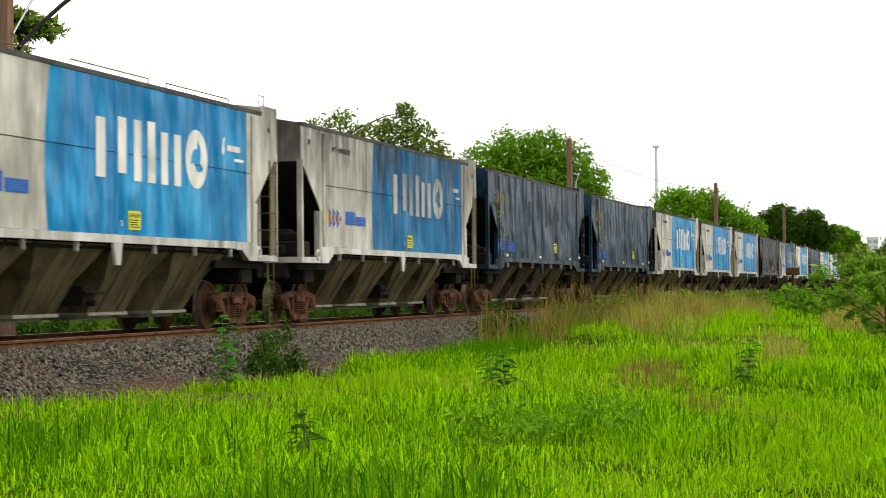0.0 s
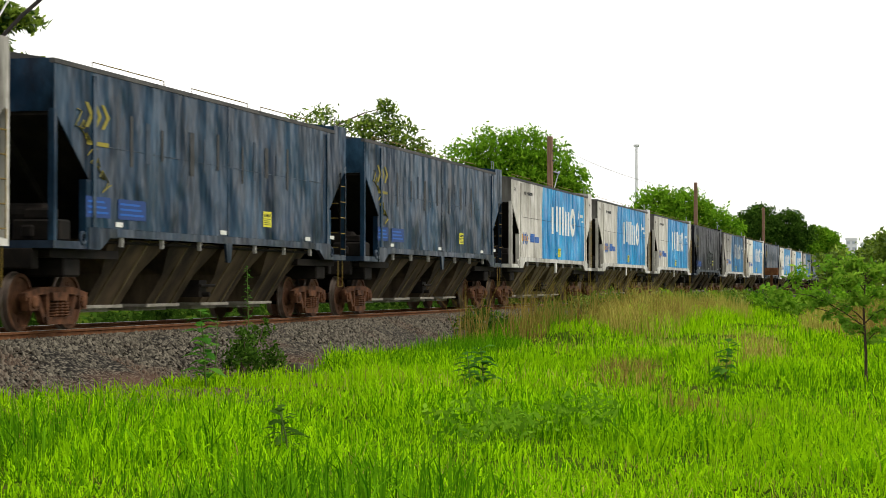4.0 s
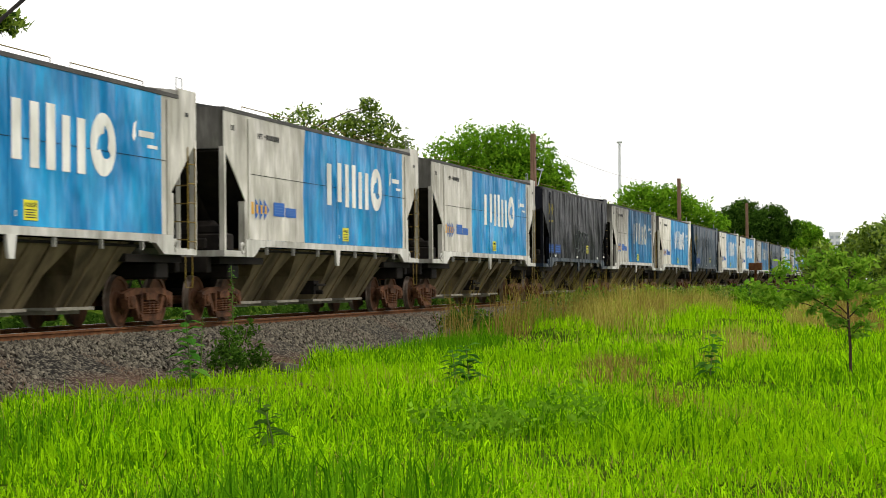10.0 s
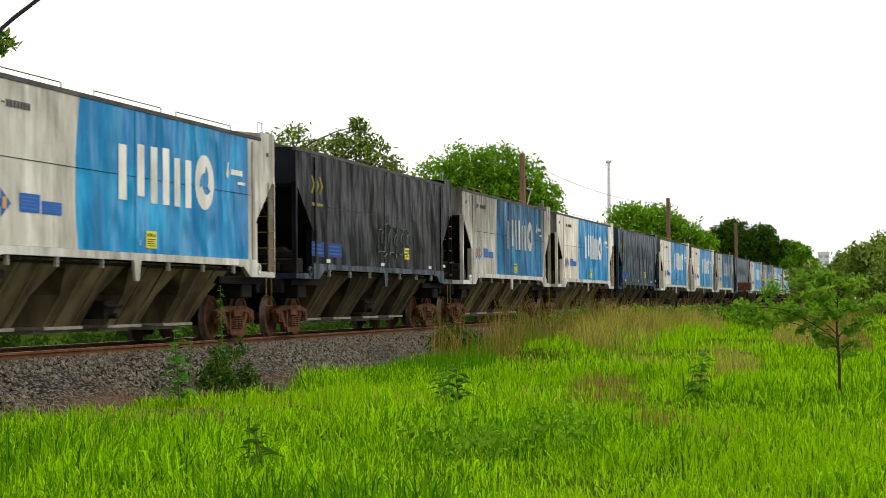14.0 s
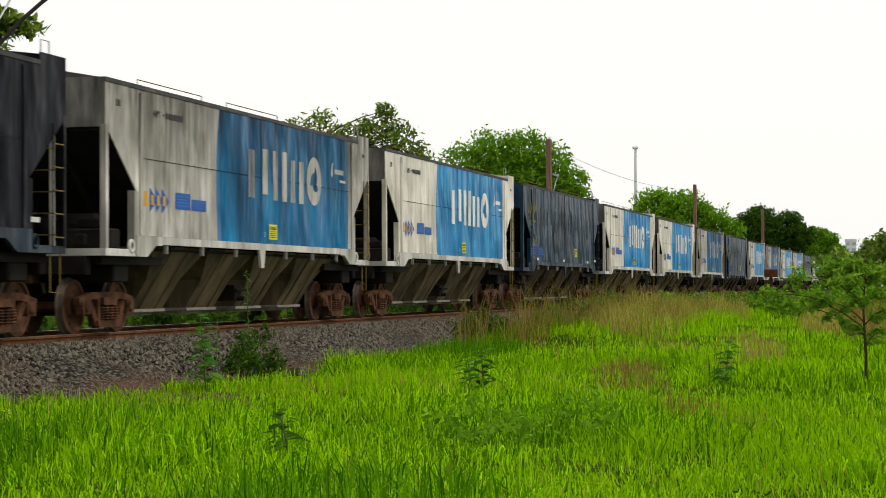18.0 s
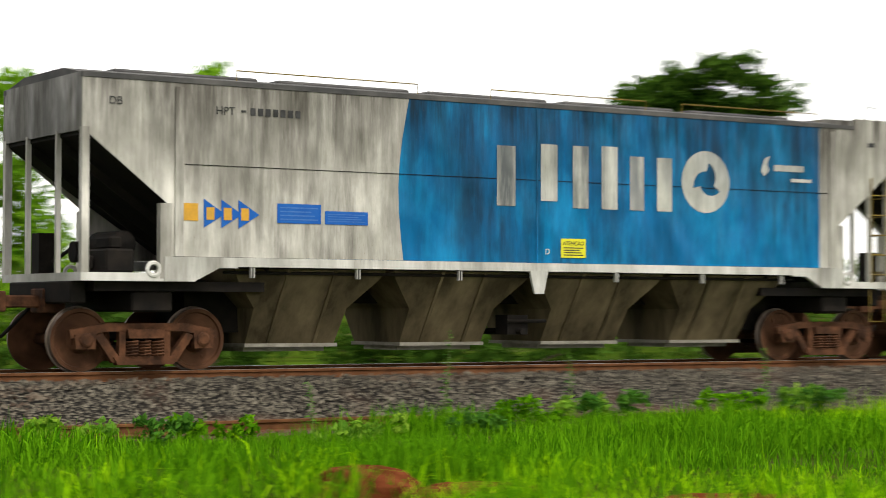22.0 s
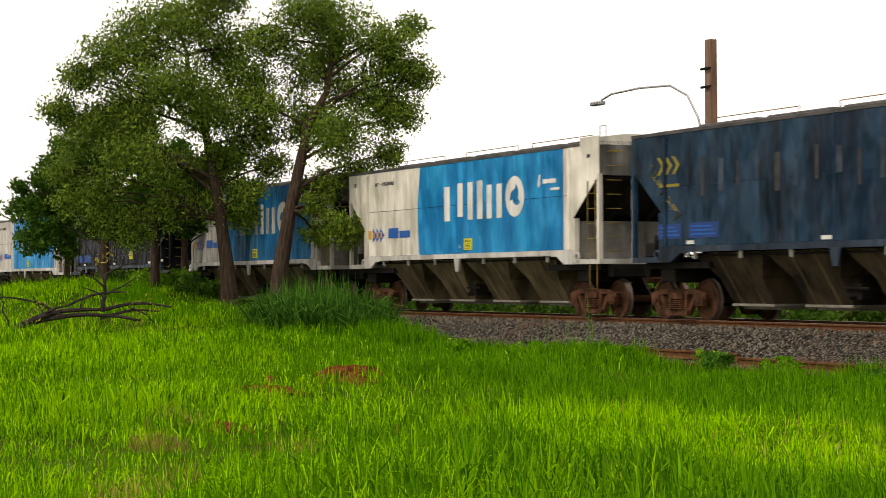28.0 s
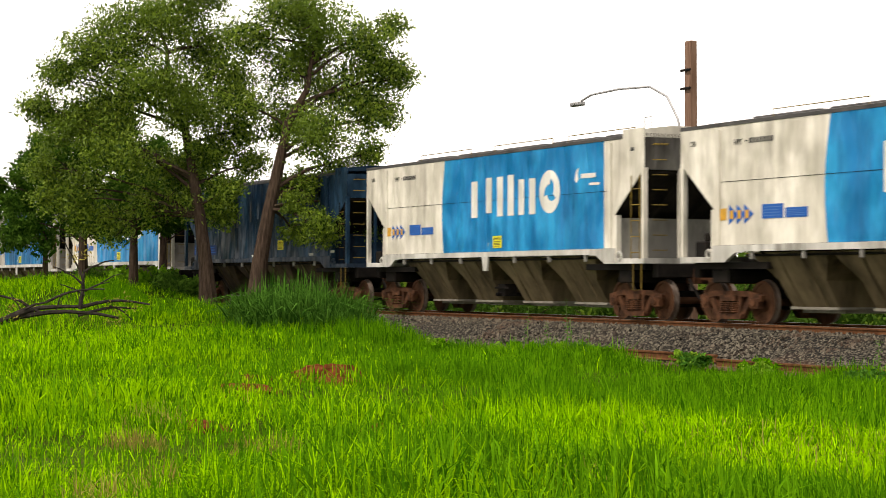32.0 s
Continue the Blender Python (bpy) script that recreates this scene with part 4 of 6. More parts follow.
def field_points(rng, n, cx, cy, r0, r1, az0, az1, power=0.5):
    """Points of a sector of the field, denser towards its middle, gathered in tussocks."""
    m = n // 14
    r = r0 + (r1 - r0) * rng.random(m) ** (1 / power)
    az = np.radians(rng.uniform(az0, az1, m))
    k = rng.integers(0, m, n)
    spread = 0.05 + 0.004 * r[k]
    return cx + (r * np.sin(az))[k] + rng.normal(0, 1, n) * spread, cy + (r * np.cos(az))[k] + rng.normal(0, 1, n) * spread


def clumpy(x, y, s=0.8):
    return np.sin(x * 1.7 * s + 1.3 * np.sin(y * 0.9 * s)) * np.sin(y * 1.9 * s + 1.1 * np.sin(x * 0.7 * s))


def meadow():
    rng = np.random.default_rng(21)
    sets = [(175000, *(-2.3, -14.6, 7.5, 40, 60, 96), 1.0), (45000, *(-2.3, -14.6, 38, 85, 62, 93), 1.0), (26000, *(-2.3, -14.6, 80, 150, 82, 96), 1.0),
            (180000, *(27, -24.7, 8, 44, -84, -45), 1.0), (120000, *(27, -24.7, 40, 85, -84, -62), 1.0)]
    xs, ys = [], []
    for n, cx, cy, r0, r1, a0, a1, pw in sets:
        px, py = field_points(rng, n, cx, cy, r0, r1, a0, a1, pw)
        xs.append(px), ys.append(py)
    n = 100000
    xs.append(rng.uniform(-60, 75, n)), ys.append(rng.uniform(-27, -2.6, n))
    x, y = np.concatenate(xs), np.concatenate(ys)
    edge = -3.65 + 0.45 * np.sin(x * 0.5) + 0.3 * np.sin(x * 1.7 + 1) + 1.2 * np.exp(-((x - 60) / 16) ** 2) - 1.35 * np.exp(-((x + 5) / 8) ** 4)
    gaps = 0.62 + 0.42 * clumpy(x, y, 0.6) + 0.45 * clumpy(x + 2, y + 1, 2.3) + 0.25 * clumpy(x - 5, y, 5.5)
    keep = (y < edge) & (rng.random(len(x)) < np.maximum(gaps, 0.22))
    for bx, by, rx, ry in BARE:
        bare = ((x - bx) / rx) ** 2 + ((y - by) / ry) ** 2 < 1 + 0.5 * clumpy(x, y, 3)
        keep &= ~(bare & (rng.random(len(x)) < 0.86))
    x, y = x[keep], y[keep]
    tall = np.clip(0.5 + clumpy(x, y, 0.33) * 0.8 + 0.4 * clumpy(x + 7, y - 3, 1.1), 0, 1.3)
    l = rng.uniform(0.16, 0.42, len(x)) * (0.55 + 0.95 * tall)
    w = rng.uniform(0.009, 0.024, len(x)) * (1 + 0.016 * np.hypot(x - 12, y + 20)) * (0.8 + 0.4 * tall)
    rank = np.exp(-(((x - 10) / 12) ** 2 + ((y + 17) / 6) ** 2)) * (rng.random(len(x)) < 0.6)
    l, w = l * (1 + 0.15 * rank), w * (1 + 0.25 * rank)
    short = np.where((x > 6) & (y > -16.5), 0.72, 0.80)
    l, w = l * short * 1.06, w * (0.3 + 0.7 * short) * 0.90
    lush = 0.30 / (1 + np.exp((x - 9) / 3)) / (1 + np.exp(-(y + 10.5 + 0.12 * (x + 10)) / 1.2))
    kind = rng.random(len(x)) + 0.16 * clumpy(x - 3, y + 5, 0.23) + lush + np.where((x < 6) | (y < -15.3), 0.30 + 0.58 / (1 + np.exp(-((x - 27) * 0.423 + (y + 24.75) * 0.906) / 1.6)) + 0.30 * clumpy(x + 1, y, 1.3), 0.0)
    z = terrain(x, y) - 0.02
    for name, pick, mat, label in (("meadow_grass", (kind > 0.06) & (kind < 0.90), GRASS, "thick bright lime-green meadow grass"),
                                   ("coarse_grass", kind >= 0.90, GRASS_TALL, "coarse dark green grass blades"),
                                   ("straw", kind <= 0.06, GRASS_DRY, "dry straw-coloured grass stems")):
        q = np.flatnonzero(pick)
        me = blades(name, x[q], y[q], z[q], l[q] * (1.15 if name == "coarse_grass" else 1), w[q] * (0.6 if name == "straw" else 1), mat, 0.78, 3, 0.5)
        tagged(new(name, me), label, "grass", kind="stuff")


BARE = [(-3.6, -12.3, 0.42, 0.50), (-4.4, -13.4, 1.1, 0.40), (-2.7, -12.65, 0.6, 0.40), (-1.6, -14.5, 1.0, 0.35), (-5.9, -13.1, 0.4, 0.2), (1.0, -15.5, 0.5, 0.2), (5.5, -15.2, 0.45, 0.25), (9.5, -17.5, 0.35, 0.2), (13.5, -19.6, 0.4, 0.2), (4.5, -17.2, 0.5, 0.22), (10.6, -19.0, 0.32, 0.18), (12.2, -16.6, 0.3, 0.2),
        (20.9, -11.9, 0.5, 0.3), (18.4, -12.9, 0.4, 0.25)]
meadow()


def bare_patch(x, y, rx, ry, seed, rise=0.0):
    """Bare red earth showing between the grass: a low crumbled hump."""
    rng = random.Random(seed)
    bm = bmesh.new()
    rings = []
    for k, (f, h) in enumerate(((1.0, 0.0), (0.82, 0.55), (0.55, 0.9), (0.25, 1.0))):
        ring = []
        for i in range(18):
            a = 2 * math.pi * i / 18
            w = f * (1 + rng.uniform(-0.22, 0.22))
            px, py = x + rx * w * math.cos(a), y + ry * w * math.sin(a)
            ring.append(bm.verts.new((px, py, float(terrain(px, py)) + 0.004 + (0.10 + rise) * h * rng.uniform(0.92, 1.08))))
        rings.append(ring)
    for a, b in zip(rings, rings[1:]):
        for i in range(18):
            bm.faces.new((a[i], a[(i + 1) % 18], b[(i + 1) % 18], b[i]))
    bm.faces.new(rings[-1])
    tagged(new("bare_earth", mesh_of("bare_earth", bm, SOIL)), "patch of bare red-brown earth in the grass", "soil", kind="structure")


for i, (x, y, rx, ry) in enumerate(BARE):
    bare_patch(x, y, rx * 1.2, ry * 1.3, i, 0.16 if i == 0 else 0.0)


def tuft(name, x, y, rx, ry, n, lo, hi, width, material, label, seed, lean=0.35, turn=0.0, droop=0.35):
    """A stand of long grass."""
    rng = np.random.default_rng(seed)
    r, a = np.sqrt(rng.random(n)), rng.uniform(0, 2 * np.pi, n)
    u, v = r * np.cos(a) * rx, r * np.sin(a) * ry
    px, py = x + u * math.cos(turn) - v * math.sin(turn), y + u * math.sin(turn) + v * math.cos(turn)
    l = rng.uniform(lo, hi, n) * (1 - 0.45 * r ** 3)
    me = blades(name, px, py, terrain(px, py) - 0.03, l, rng.uniform(0.6, 1.2, n) * width, material, lean, seed + 1, droop)
    return tagged(new(name, me), label, "grass", kind="stuff")


tuft("tall_grass", -24.6, -4.5, 2.5, 1.6, 4000, 0.8, 2.0, 0.050, GRASS_REED, "stand of tall dark green coarse grass", 31, 0.75, 0.4, 0.6)
tuft("tall_grass", -20.6, -4.1, 3.0, 1.0, 2200, 0.35, 0.85, 0.024, GRASS_TALL, "tall dark green grass at the foot of the ballast", 32, 0.45)
tuft("tall_grass", -33, -7.5, 2.2, 0.9, 900, 0.35, 0.7, 0.024, GRASS_TALL, "tuft of tall green grass under the trees", 33)
rng_d = random.Random(90)
for i in range(14):
    x, y = 53 + i * 2.2 + rng_d.uniform(-1.5, 1.5), -5.9 + rng_d.uniform(-1.3, 1.1)
    tuft("dry_grass", x, y, rng_d.uniform(1.6, 3.4), rng_d.uniform(0.6, 1.3), 760, 0.35, rng_d.uniform(0.9, 1.9), 0.015, (GRASS_DRY, GRASS_DRY, GRASS_BROWN)[i % 3], "stand of tall dry straw-coloured grass", 100 + i, 0.5)
    tuft("green_grass", x + 1, y - 0.4, 2.6, 1.0, 700, 0.3, 0.85, 0.02, GRASS, "green grass growing through the dry stand", 120 + i, 0.5)
for i, (x, y) in enumerate(((62, -11.5), (70, -12.5), (78, -10.5), (86, -12.2), (94, -10.8), (56, -13.0))):
    tuft("dry_grass", x, y, 3.2, 0.9, 520, 0.4, 1.1, 0.022, (GRASS_DRY, GRASS_BROWN)[i % 2], "dry straw-coloured grass along the edge of the field", 170 + i, 0.5)
for i in range(9):
    x, y = 43 + i * 2.6, -4.7 + rng_d.uniform(-0.5, 0.4)
    tuft("dead_stems", x, y, 1.3, 0.5, 110, 0.7, 2.0, 0.014, GRASS_BROWN, "thin brown dead stems beside the track", 140 + i, 0.35, droop=0.1)
tuft("green_verge", 52, -4.0, 8, 0.9, 3600, 0.25, 0.65, 0.020, GRASS_TALL, "green verge of weeds along the ballast", 36, 0.45)
for i, (x, y, rx, ry, n, hi) in enumerate(((20.9, -11.8, 1.2, 0.55, 420, 0.5), (18.9, -12.7, 0.8, 0.4, 260, 0.45), (30.1, -11.6, 1.7, 0.6, 420, 0.6), (41.6, -8.9, 2.6, 0.8, 420, 0.6), (32.2, -9.5, 1.9, 0.6, 420, 0.6),
                                            (38, -11.4, 2.0, 0.5, 360, 0.8), (26.5, -10.4, 1.3, 0.6, 260, 0.5), (47, -10.2, 2.5, 0.7, 360, 0.8), (8.5, -17.8, 0.7, 0.4, 300, 0.5), (11.6, -20.3, 0.8, 0.4, 300, 0.5), (15.2, -21.2, 0.5, 0.3, 240, 0.5),
                                            (3.9, -17.6, 0.7, 0.35, 240, 0.42), (10.2, -19.5, 0.45, 0.3, 200, 0.4), (12.3, -16.4, 0.5, 0.35, 260, 0.42), (6.4, -18.6, 0.6, 0.3, 180, 0.4))):
    tuft("dry_tuft", x, y, rx, ry, n, 0.2, hi, 0.012, (GRASS_BROWN, GRASS_DRY)[i % 2], "patch of dry brownish grass stems", 50 + i, 0.6)
for i, (x, y, rx, ry, n) in enumerate(((3.5, -8.6, 3.2, 1.0, 2000), (-7, -6.2, 3.5, 1.0, 2200), (9, -11, 3.0, 1.2, 1700), (-1, -10.2, 2.2, 0.7, 900), (38, -5.2, 6, 0.9, 2300), (-14, -5.0, 3, 0.8, 1500), (14, -6.4, 5, 1.2, 2200), (6, -11.7, 2.2, 1.0, 1500), (16, -16.6, 2.0, 0.9, 1400))):
    tuft("lush_grass", x, y, rx, ry, n, 0.25, 0.62, 0.020, GRASS_TALL, "lush darker green grass", 70 + i, 0.5)


def leaf_cloud(name, centres, sizes, count, leaf, material, seed, flat=0.8, shell=0.55, aim=0.5, twigs=14):
    """Many small leaves round the given centres, thinner inside, with gaps between."""
    rng = np.random.default_rng(seed)
    centres, sizes = np.array(centres, float), np.array(sizes, float)
    which = rng.choice(len(centres), count, p=sizes ** 2 / (sizes ** 2).sum())
    d = rng.normal(0, 1, (count, 3))
    d /= np.linalg.norm(d, axis=1)[:, None]
    # small twig groups inside each centre
    twig = rng.normal(0, 1, (len(centres) * twigs, 3))
    twig /= np.linalg.norm(twig, axis=1)[:, None]
    t = twig[which * twigs + rng.integers(0, twigs, count)] * (shell + (1 - shell) * rng.random(count)[:, None])
    p = centres[which] + (t * 0.92 + d * rng.random((count, 1)) ** 0.5 * 0.40) * sizes[which][:, None] * np.array((1, 1, flat))
    up = rng.normal(0, 1, (count, 3)) + np.array((0, 0, aim))
    up /= np.linalg.norm(up, axis=1)[:, None]
    a = np.cross(up, rng.normal(0, 1, (count, 3)))
    a /= np.linalg.norm(a, axis=1)[:, None]
    b = np.cross(up, a)
    l = leaf * rng.uniform(0.6, 1.3, (count, 1))
    v = np.stack([p - a * l, p + b * l * 0.42 + up * l * 0.12, p + a * l, p - b * l * 0.42 + up * l * 0.12], 1)
    return arrays_mesh(name, v.reshape(-1, 3), np.arange(count * 4).reshape(-1, 4), material)


def limb(bm, a, b, r0, r1, seed, sag=0.12, sides=7):
    rng = random.Random(seed)
    a, b = Vector(a), Vector(b)
    n = 6
    pts = []
    for i in range(n):
        u = i / (n - 1)
        p = a.lerp(b, u)
        k = (b - a).length * 0.05 * math.sin(math.pi * u)
        pts.append(p + Vector((rng.uniform(-k, k), rng.uniform(-k, k), sag * (b - a).length * math.sin(math.pi * u) * 0.5)))
    tube(bm, pts, r0, sides, [r0 + (r1 - r0) * i / (n - 1) for i in range(n)])


def tree(x, y, z, fork, centres, sizes, count, leaf, material, label, seed, girth=0.22, flat=0.8, lean=(0.0, 0.0), twigs=14, shell=0.55):
    """Tapered trunk, limbs to every part of the crown, and the crown's leaves."""
    root = tagged(new("tree"), label, "tree")
    root.location = (x, y, z)
    bm = bmesh.new()
    top = Vector((lean[0], lean[1], fork))
    base = [Vector((0, 0, -0.25)), Vector((lean[0] * 0.15, lean[1] * 0.15, fork * 0.25)), Vector((lean[0] * 0.5, lean[1] * 0.5, fork * 0.6)), top]
    tube(bm, base, girth, 10, [girth * 1.35, girth, girth * 0.82, girth * 0.66])
    rng = random.Random(seed)
    high = max(c[2] for c in centres)
    mid = sum((Vector(c) for c in centres), Vector()) / len(centres)
    tip = Vector((mid.x * 0.8 + top.x * 0.2, mid.y * 0.8 + top.y * 0.2, max(high * 0.94, fork + 0.4)))
    leader = [top] + [top.lerp(tip, u) + Vector((rng.uniform(-0.16, 0.16), rng.uniform(-0.16, 0.16), 0)) * (tip - top).length * 0.25 for u in (0.25, 0.5, 0.75)] + [tip]
    tube(bm, leader, girth, 8, [girth * 0.66, girth * 0.54, girth * 0.42, girth * 0.28, girth * 0.10])
    part("trunk", bm, BARK, root, "brown bark trunk")
    for i, (c, s) in enumerate(zip(centres, sizes)):
        bm = bmesh.new()
        flat_way = math.hypot(c[0] - top.x, c[1] - top.y)
        rise = min(max(c[2] - (0.25 + 0.35 * rng.random()) * flat_way, fork * 0.62), tip.z - 0.1)
        if rise > fork:
            u = 4 * (rise - fork) / max(tip.z - fork, 0.01)
            k = min(int(u), 3)
            start = leader[k].lerp(leader[k + 1], min(u - k, 1.0))
        else:
            start = base[2].lerp(top, min(1.0, max(0.0, (rise / fork - 0.6) / 0.4)))
        limb(bm, start, c, girth * rng.uniform(0.20, 0.32), girth * 0.06, seed + i)
        for k in range(3):
            e = Vector(c) + Vector((rng.uniform(-1, 1), rng.uniform(-1, 1), rng.uniform(-0.5, 0.8))) * s * 0.8
            limb(bm, Vector(start).lerp(Vector(c), 0.72 + 0.09 * k), e, girth * 0.10, girth * 0.03, seed + 40 * k + i, 0.1, 5)
        part("limb", bm, BARK, root)
    crown = part("crown", leaf_cloud("crown", centres, sizes, count, leaf, material, seed, flat, shell, 0.5, twigs), None, root)
    return root


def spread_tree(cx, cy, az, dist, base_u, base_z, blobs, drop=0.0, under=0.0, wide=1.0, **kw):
    """A tree at a bearing and distance from a camera position, spread across its line of sight: each bough has metres
    across, in depth and up, and a radius.
    """
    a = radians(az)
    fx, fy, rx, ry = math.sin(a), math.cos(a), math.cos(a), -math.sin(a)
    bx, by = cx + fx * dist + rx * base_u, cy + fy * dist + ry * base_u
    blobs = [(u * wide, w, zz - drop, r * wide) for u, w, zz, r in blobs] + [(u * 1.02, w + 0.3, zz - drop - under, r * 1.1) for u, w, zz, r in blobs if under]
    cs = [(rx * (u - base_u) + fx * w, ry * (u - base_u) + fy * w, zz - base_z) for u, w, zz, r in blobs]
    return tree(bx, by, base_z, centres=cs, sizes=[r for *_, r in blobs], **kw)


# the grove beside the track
# bearing and distances run from where the camera comes to rest
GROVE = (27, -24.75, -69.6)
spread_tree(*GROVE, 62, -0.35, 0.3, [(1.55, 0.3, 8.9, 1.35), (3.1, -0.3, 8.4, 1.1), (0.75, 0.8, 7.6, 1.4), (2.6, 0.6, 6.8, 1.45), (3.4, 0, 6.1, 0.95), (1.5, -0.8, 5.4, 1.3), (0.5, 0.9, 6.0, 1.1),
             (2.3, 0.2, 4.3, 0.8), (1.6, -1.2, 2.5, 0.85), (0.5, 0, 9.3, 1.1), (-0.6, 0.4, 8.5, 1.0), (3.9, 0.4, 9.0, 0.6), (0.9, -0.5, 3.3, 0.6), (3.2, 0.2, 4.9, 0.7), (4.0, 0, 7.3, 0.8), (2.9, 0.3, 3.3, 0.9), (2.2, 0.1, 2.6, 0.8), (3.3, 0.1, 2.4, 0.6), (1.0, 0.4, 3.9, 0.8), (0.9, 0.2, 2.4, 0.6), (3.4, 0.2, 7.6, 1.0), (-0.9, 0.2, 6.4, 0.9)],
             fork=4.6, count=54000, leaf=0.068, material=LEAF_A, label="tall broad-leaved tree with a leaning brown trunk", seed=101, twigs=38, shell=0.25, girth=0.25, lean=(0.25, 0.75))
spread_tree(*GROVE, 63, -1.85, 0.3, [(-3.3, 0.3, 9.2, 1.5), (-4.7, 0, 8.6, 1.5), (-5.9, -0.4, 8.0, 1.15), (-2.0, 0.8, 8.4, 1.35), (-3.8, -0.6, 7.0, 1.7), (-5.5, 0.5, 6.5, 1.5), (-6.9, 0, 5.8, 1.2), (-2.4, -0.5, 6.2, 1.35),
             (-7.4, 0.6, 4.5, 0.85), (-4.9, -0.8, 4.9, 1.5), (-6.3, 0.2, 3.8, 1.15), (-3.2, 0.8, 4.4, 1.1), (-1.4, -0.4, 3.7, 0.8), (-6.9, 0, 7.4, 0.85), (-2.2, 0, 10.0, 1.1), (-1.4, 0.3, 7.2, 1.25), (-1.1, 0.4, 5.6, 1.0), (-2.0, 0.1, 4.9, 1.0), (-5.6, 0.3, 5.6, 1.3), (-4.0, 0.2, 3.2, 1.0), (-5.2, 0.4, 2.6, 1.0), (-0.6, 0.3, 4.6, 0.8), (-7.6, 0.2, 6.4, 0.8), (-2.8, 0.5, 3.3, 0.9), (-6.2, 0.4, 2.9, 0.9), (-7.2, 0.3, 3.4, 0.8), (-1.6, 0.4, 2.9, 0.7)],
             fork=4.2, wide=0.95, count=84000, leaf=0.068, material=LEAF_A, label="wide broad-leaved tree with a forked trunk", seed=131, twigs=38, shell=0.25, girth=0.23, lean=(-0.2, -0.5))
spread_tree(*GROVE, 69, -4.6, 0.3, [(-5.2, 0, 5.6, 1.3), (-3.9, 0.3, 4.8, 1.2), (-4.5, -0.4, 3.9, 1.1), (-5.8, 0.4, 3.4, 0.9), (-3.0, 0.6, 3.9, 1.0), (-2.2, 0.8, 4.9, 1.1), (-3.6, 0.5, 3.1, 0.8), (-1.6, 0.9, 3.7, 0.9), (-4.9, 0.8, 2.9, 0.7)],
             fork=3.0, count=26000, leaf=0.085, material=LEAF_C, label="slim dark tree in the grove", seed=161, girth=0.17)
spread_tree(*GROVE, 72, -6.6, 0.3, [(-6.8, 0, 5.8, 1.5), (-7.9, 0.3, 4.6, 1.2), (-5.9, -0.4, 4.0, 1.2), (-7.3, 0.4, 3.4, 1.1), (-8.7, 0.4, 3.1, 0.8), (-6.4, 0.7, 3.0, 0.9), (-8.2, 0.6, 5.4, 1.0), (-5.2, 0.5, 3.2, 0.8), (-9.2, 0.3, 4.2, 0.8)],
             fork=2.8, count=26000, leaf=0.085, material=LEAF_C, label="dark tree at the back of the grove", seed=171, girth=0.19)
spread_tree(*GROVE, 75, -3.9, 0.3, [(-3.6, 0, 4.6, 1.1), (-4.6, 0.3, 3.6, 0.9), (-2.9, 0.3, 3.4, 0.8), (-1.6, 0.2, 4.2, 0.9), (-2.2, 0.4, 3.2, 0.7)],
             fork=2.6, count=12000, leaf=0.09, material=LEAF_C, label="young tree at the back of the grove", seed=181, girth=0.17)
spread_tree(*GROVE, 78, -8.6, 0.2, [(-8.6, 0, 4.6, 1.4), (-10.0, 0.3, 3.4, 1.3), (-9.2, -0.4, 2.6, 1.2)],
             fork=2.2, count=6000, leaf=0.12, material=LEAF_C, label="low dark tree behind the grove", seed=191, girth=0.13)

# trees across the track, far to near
# bearings and distances run from where the camera starts
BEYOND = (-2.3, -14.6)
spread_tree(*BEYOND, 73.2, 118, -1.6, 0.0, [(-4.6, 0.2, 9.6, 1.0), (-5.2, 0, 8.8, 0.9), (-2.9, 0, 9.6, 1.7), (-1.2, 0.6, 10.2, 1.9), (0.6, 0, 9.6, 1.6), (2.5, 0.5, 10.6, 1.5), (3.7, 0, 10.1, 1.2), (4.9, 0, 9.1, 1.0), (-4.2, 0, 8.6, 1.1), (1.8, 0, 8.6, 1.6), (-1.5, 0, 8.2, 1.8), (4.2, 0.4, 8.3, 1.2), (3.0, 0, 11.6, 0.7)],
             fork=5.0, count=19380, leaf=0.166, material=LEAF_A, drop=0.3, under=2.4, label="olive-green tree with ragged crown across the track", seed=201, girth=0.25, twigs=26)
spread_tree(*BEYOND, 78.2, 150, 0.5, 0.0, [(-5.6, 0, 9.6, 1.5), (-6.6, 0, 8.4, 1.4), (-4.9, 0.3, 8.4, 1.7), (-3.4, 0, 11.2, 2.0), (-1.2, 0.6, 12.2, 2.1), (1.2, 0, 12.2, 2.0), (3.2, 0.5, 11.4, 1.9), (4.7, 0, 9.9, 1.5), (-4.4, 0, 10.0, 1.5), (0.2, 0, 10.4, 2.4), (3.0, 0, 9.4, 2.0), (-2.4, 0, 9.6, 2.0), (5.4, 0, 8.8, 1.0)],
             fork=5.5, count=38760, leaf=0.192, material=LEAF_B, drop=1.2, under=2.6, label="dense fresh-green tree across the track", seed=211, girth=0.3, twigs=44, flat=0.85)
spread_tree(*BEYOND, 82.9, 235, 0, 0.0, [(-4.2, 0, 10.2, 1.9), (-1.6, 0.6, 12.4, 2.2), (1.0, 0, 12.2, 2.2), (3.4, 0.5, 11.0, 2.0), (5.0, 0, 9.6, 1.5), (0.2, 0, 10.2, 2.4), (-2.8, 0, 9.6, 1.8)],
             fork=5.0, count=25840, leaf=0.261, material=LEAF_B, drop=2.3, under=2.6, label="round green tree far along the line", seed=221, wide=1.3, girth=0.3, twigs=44)
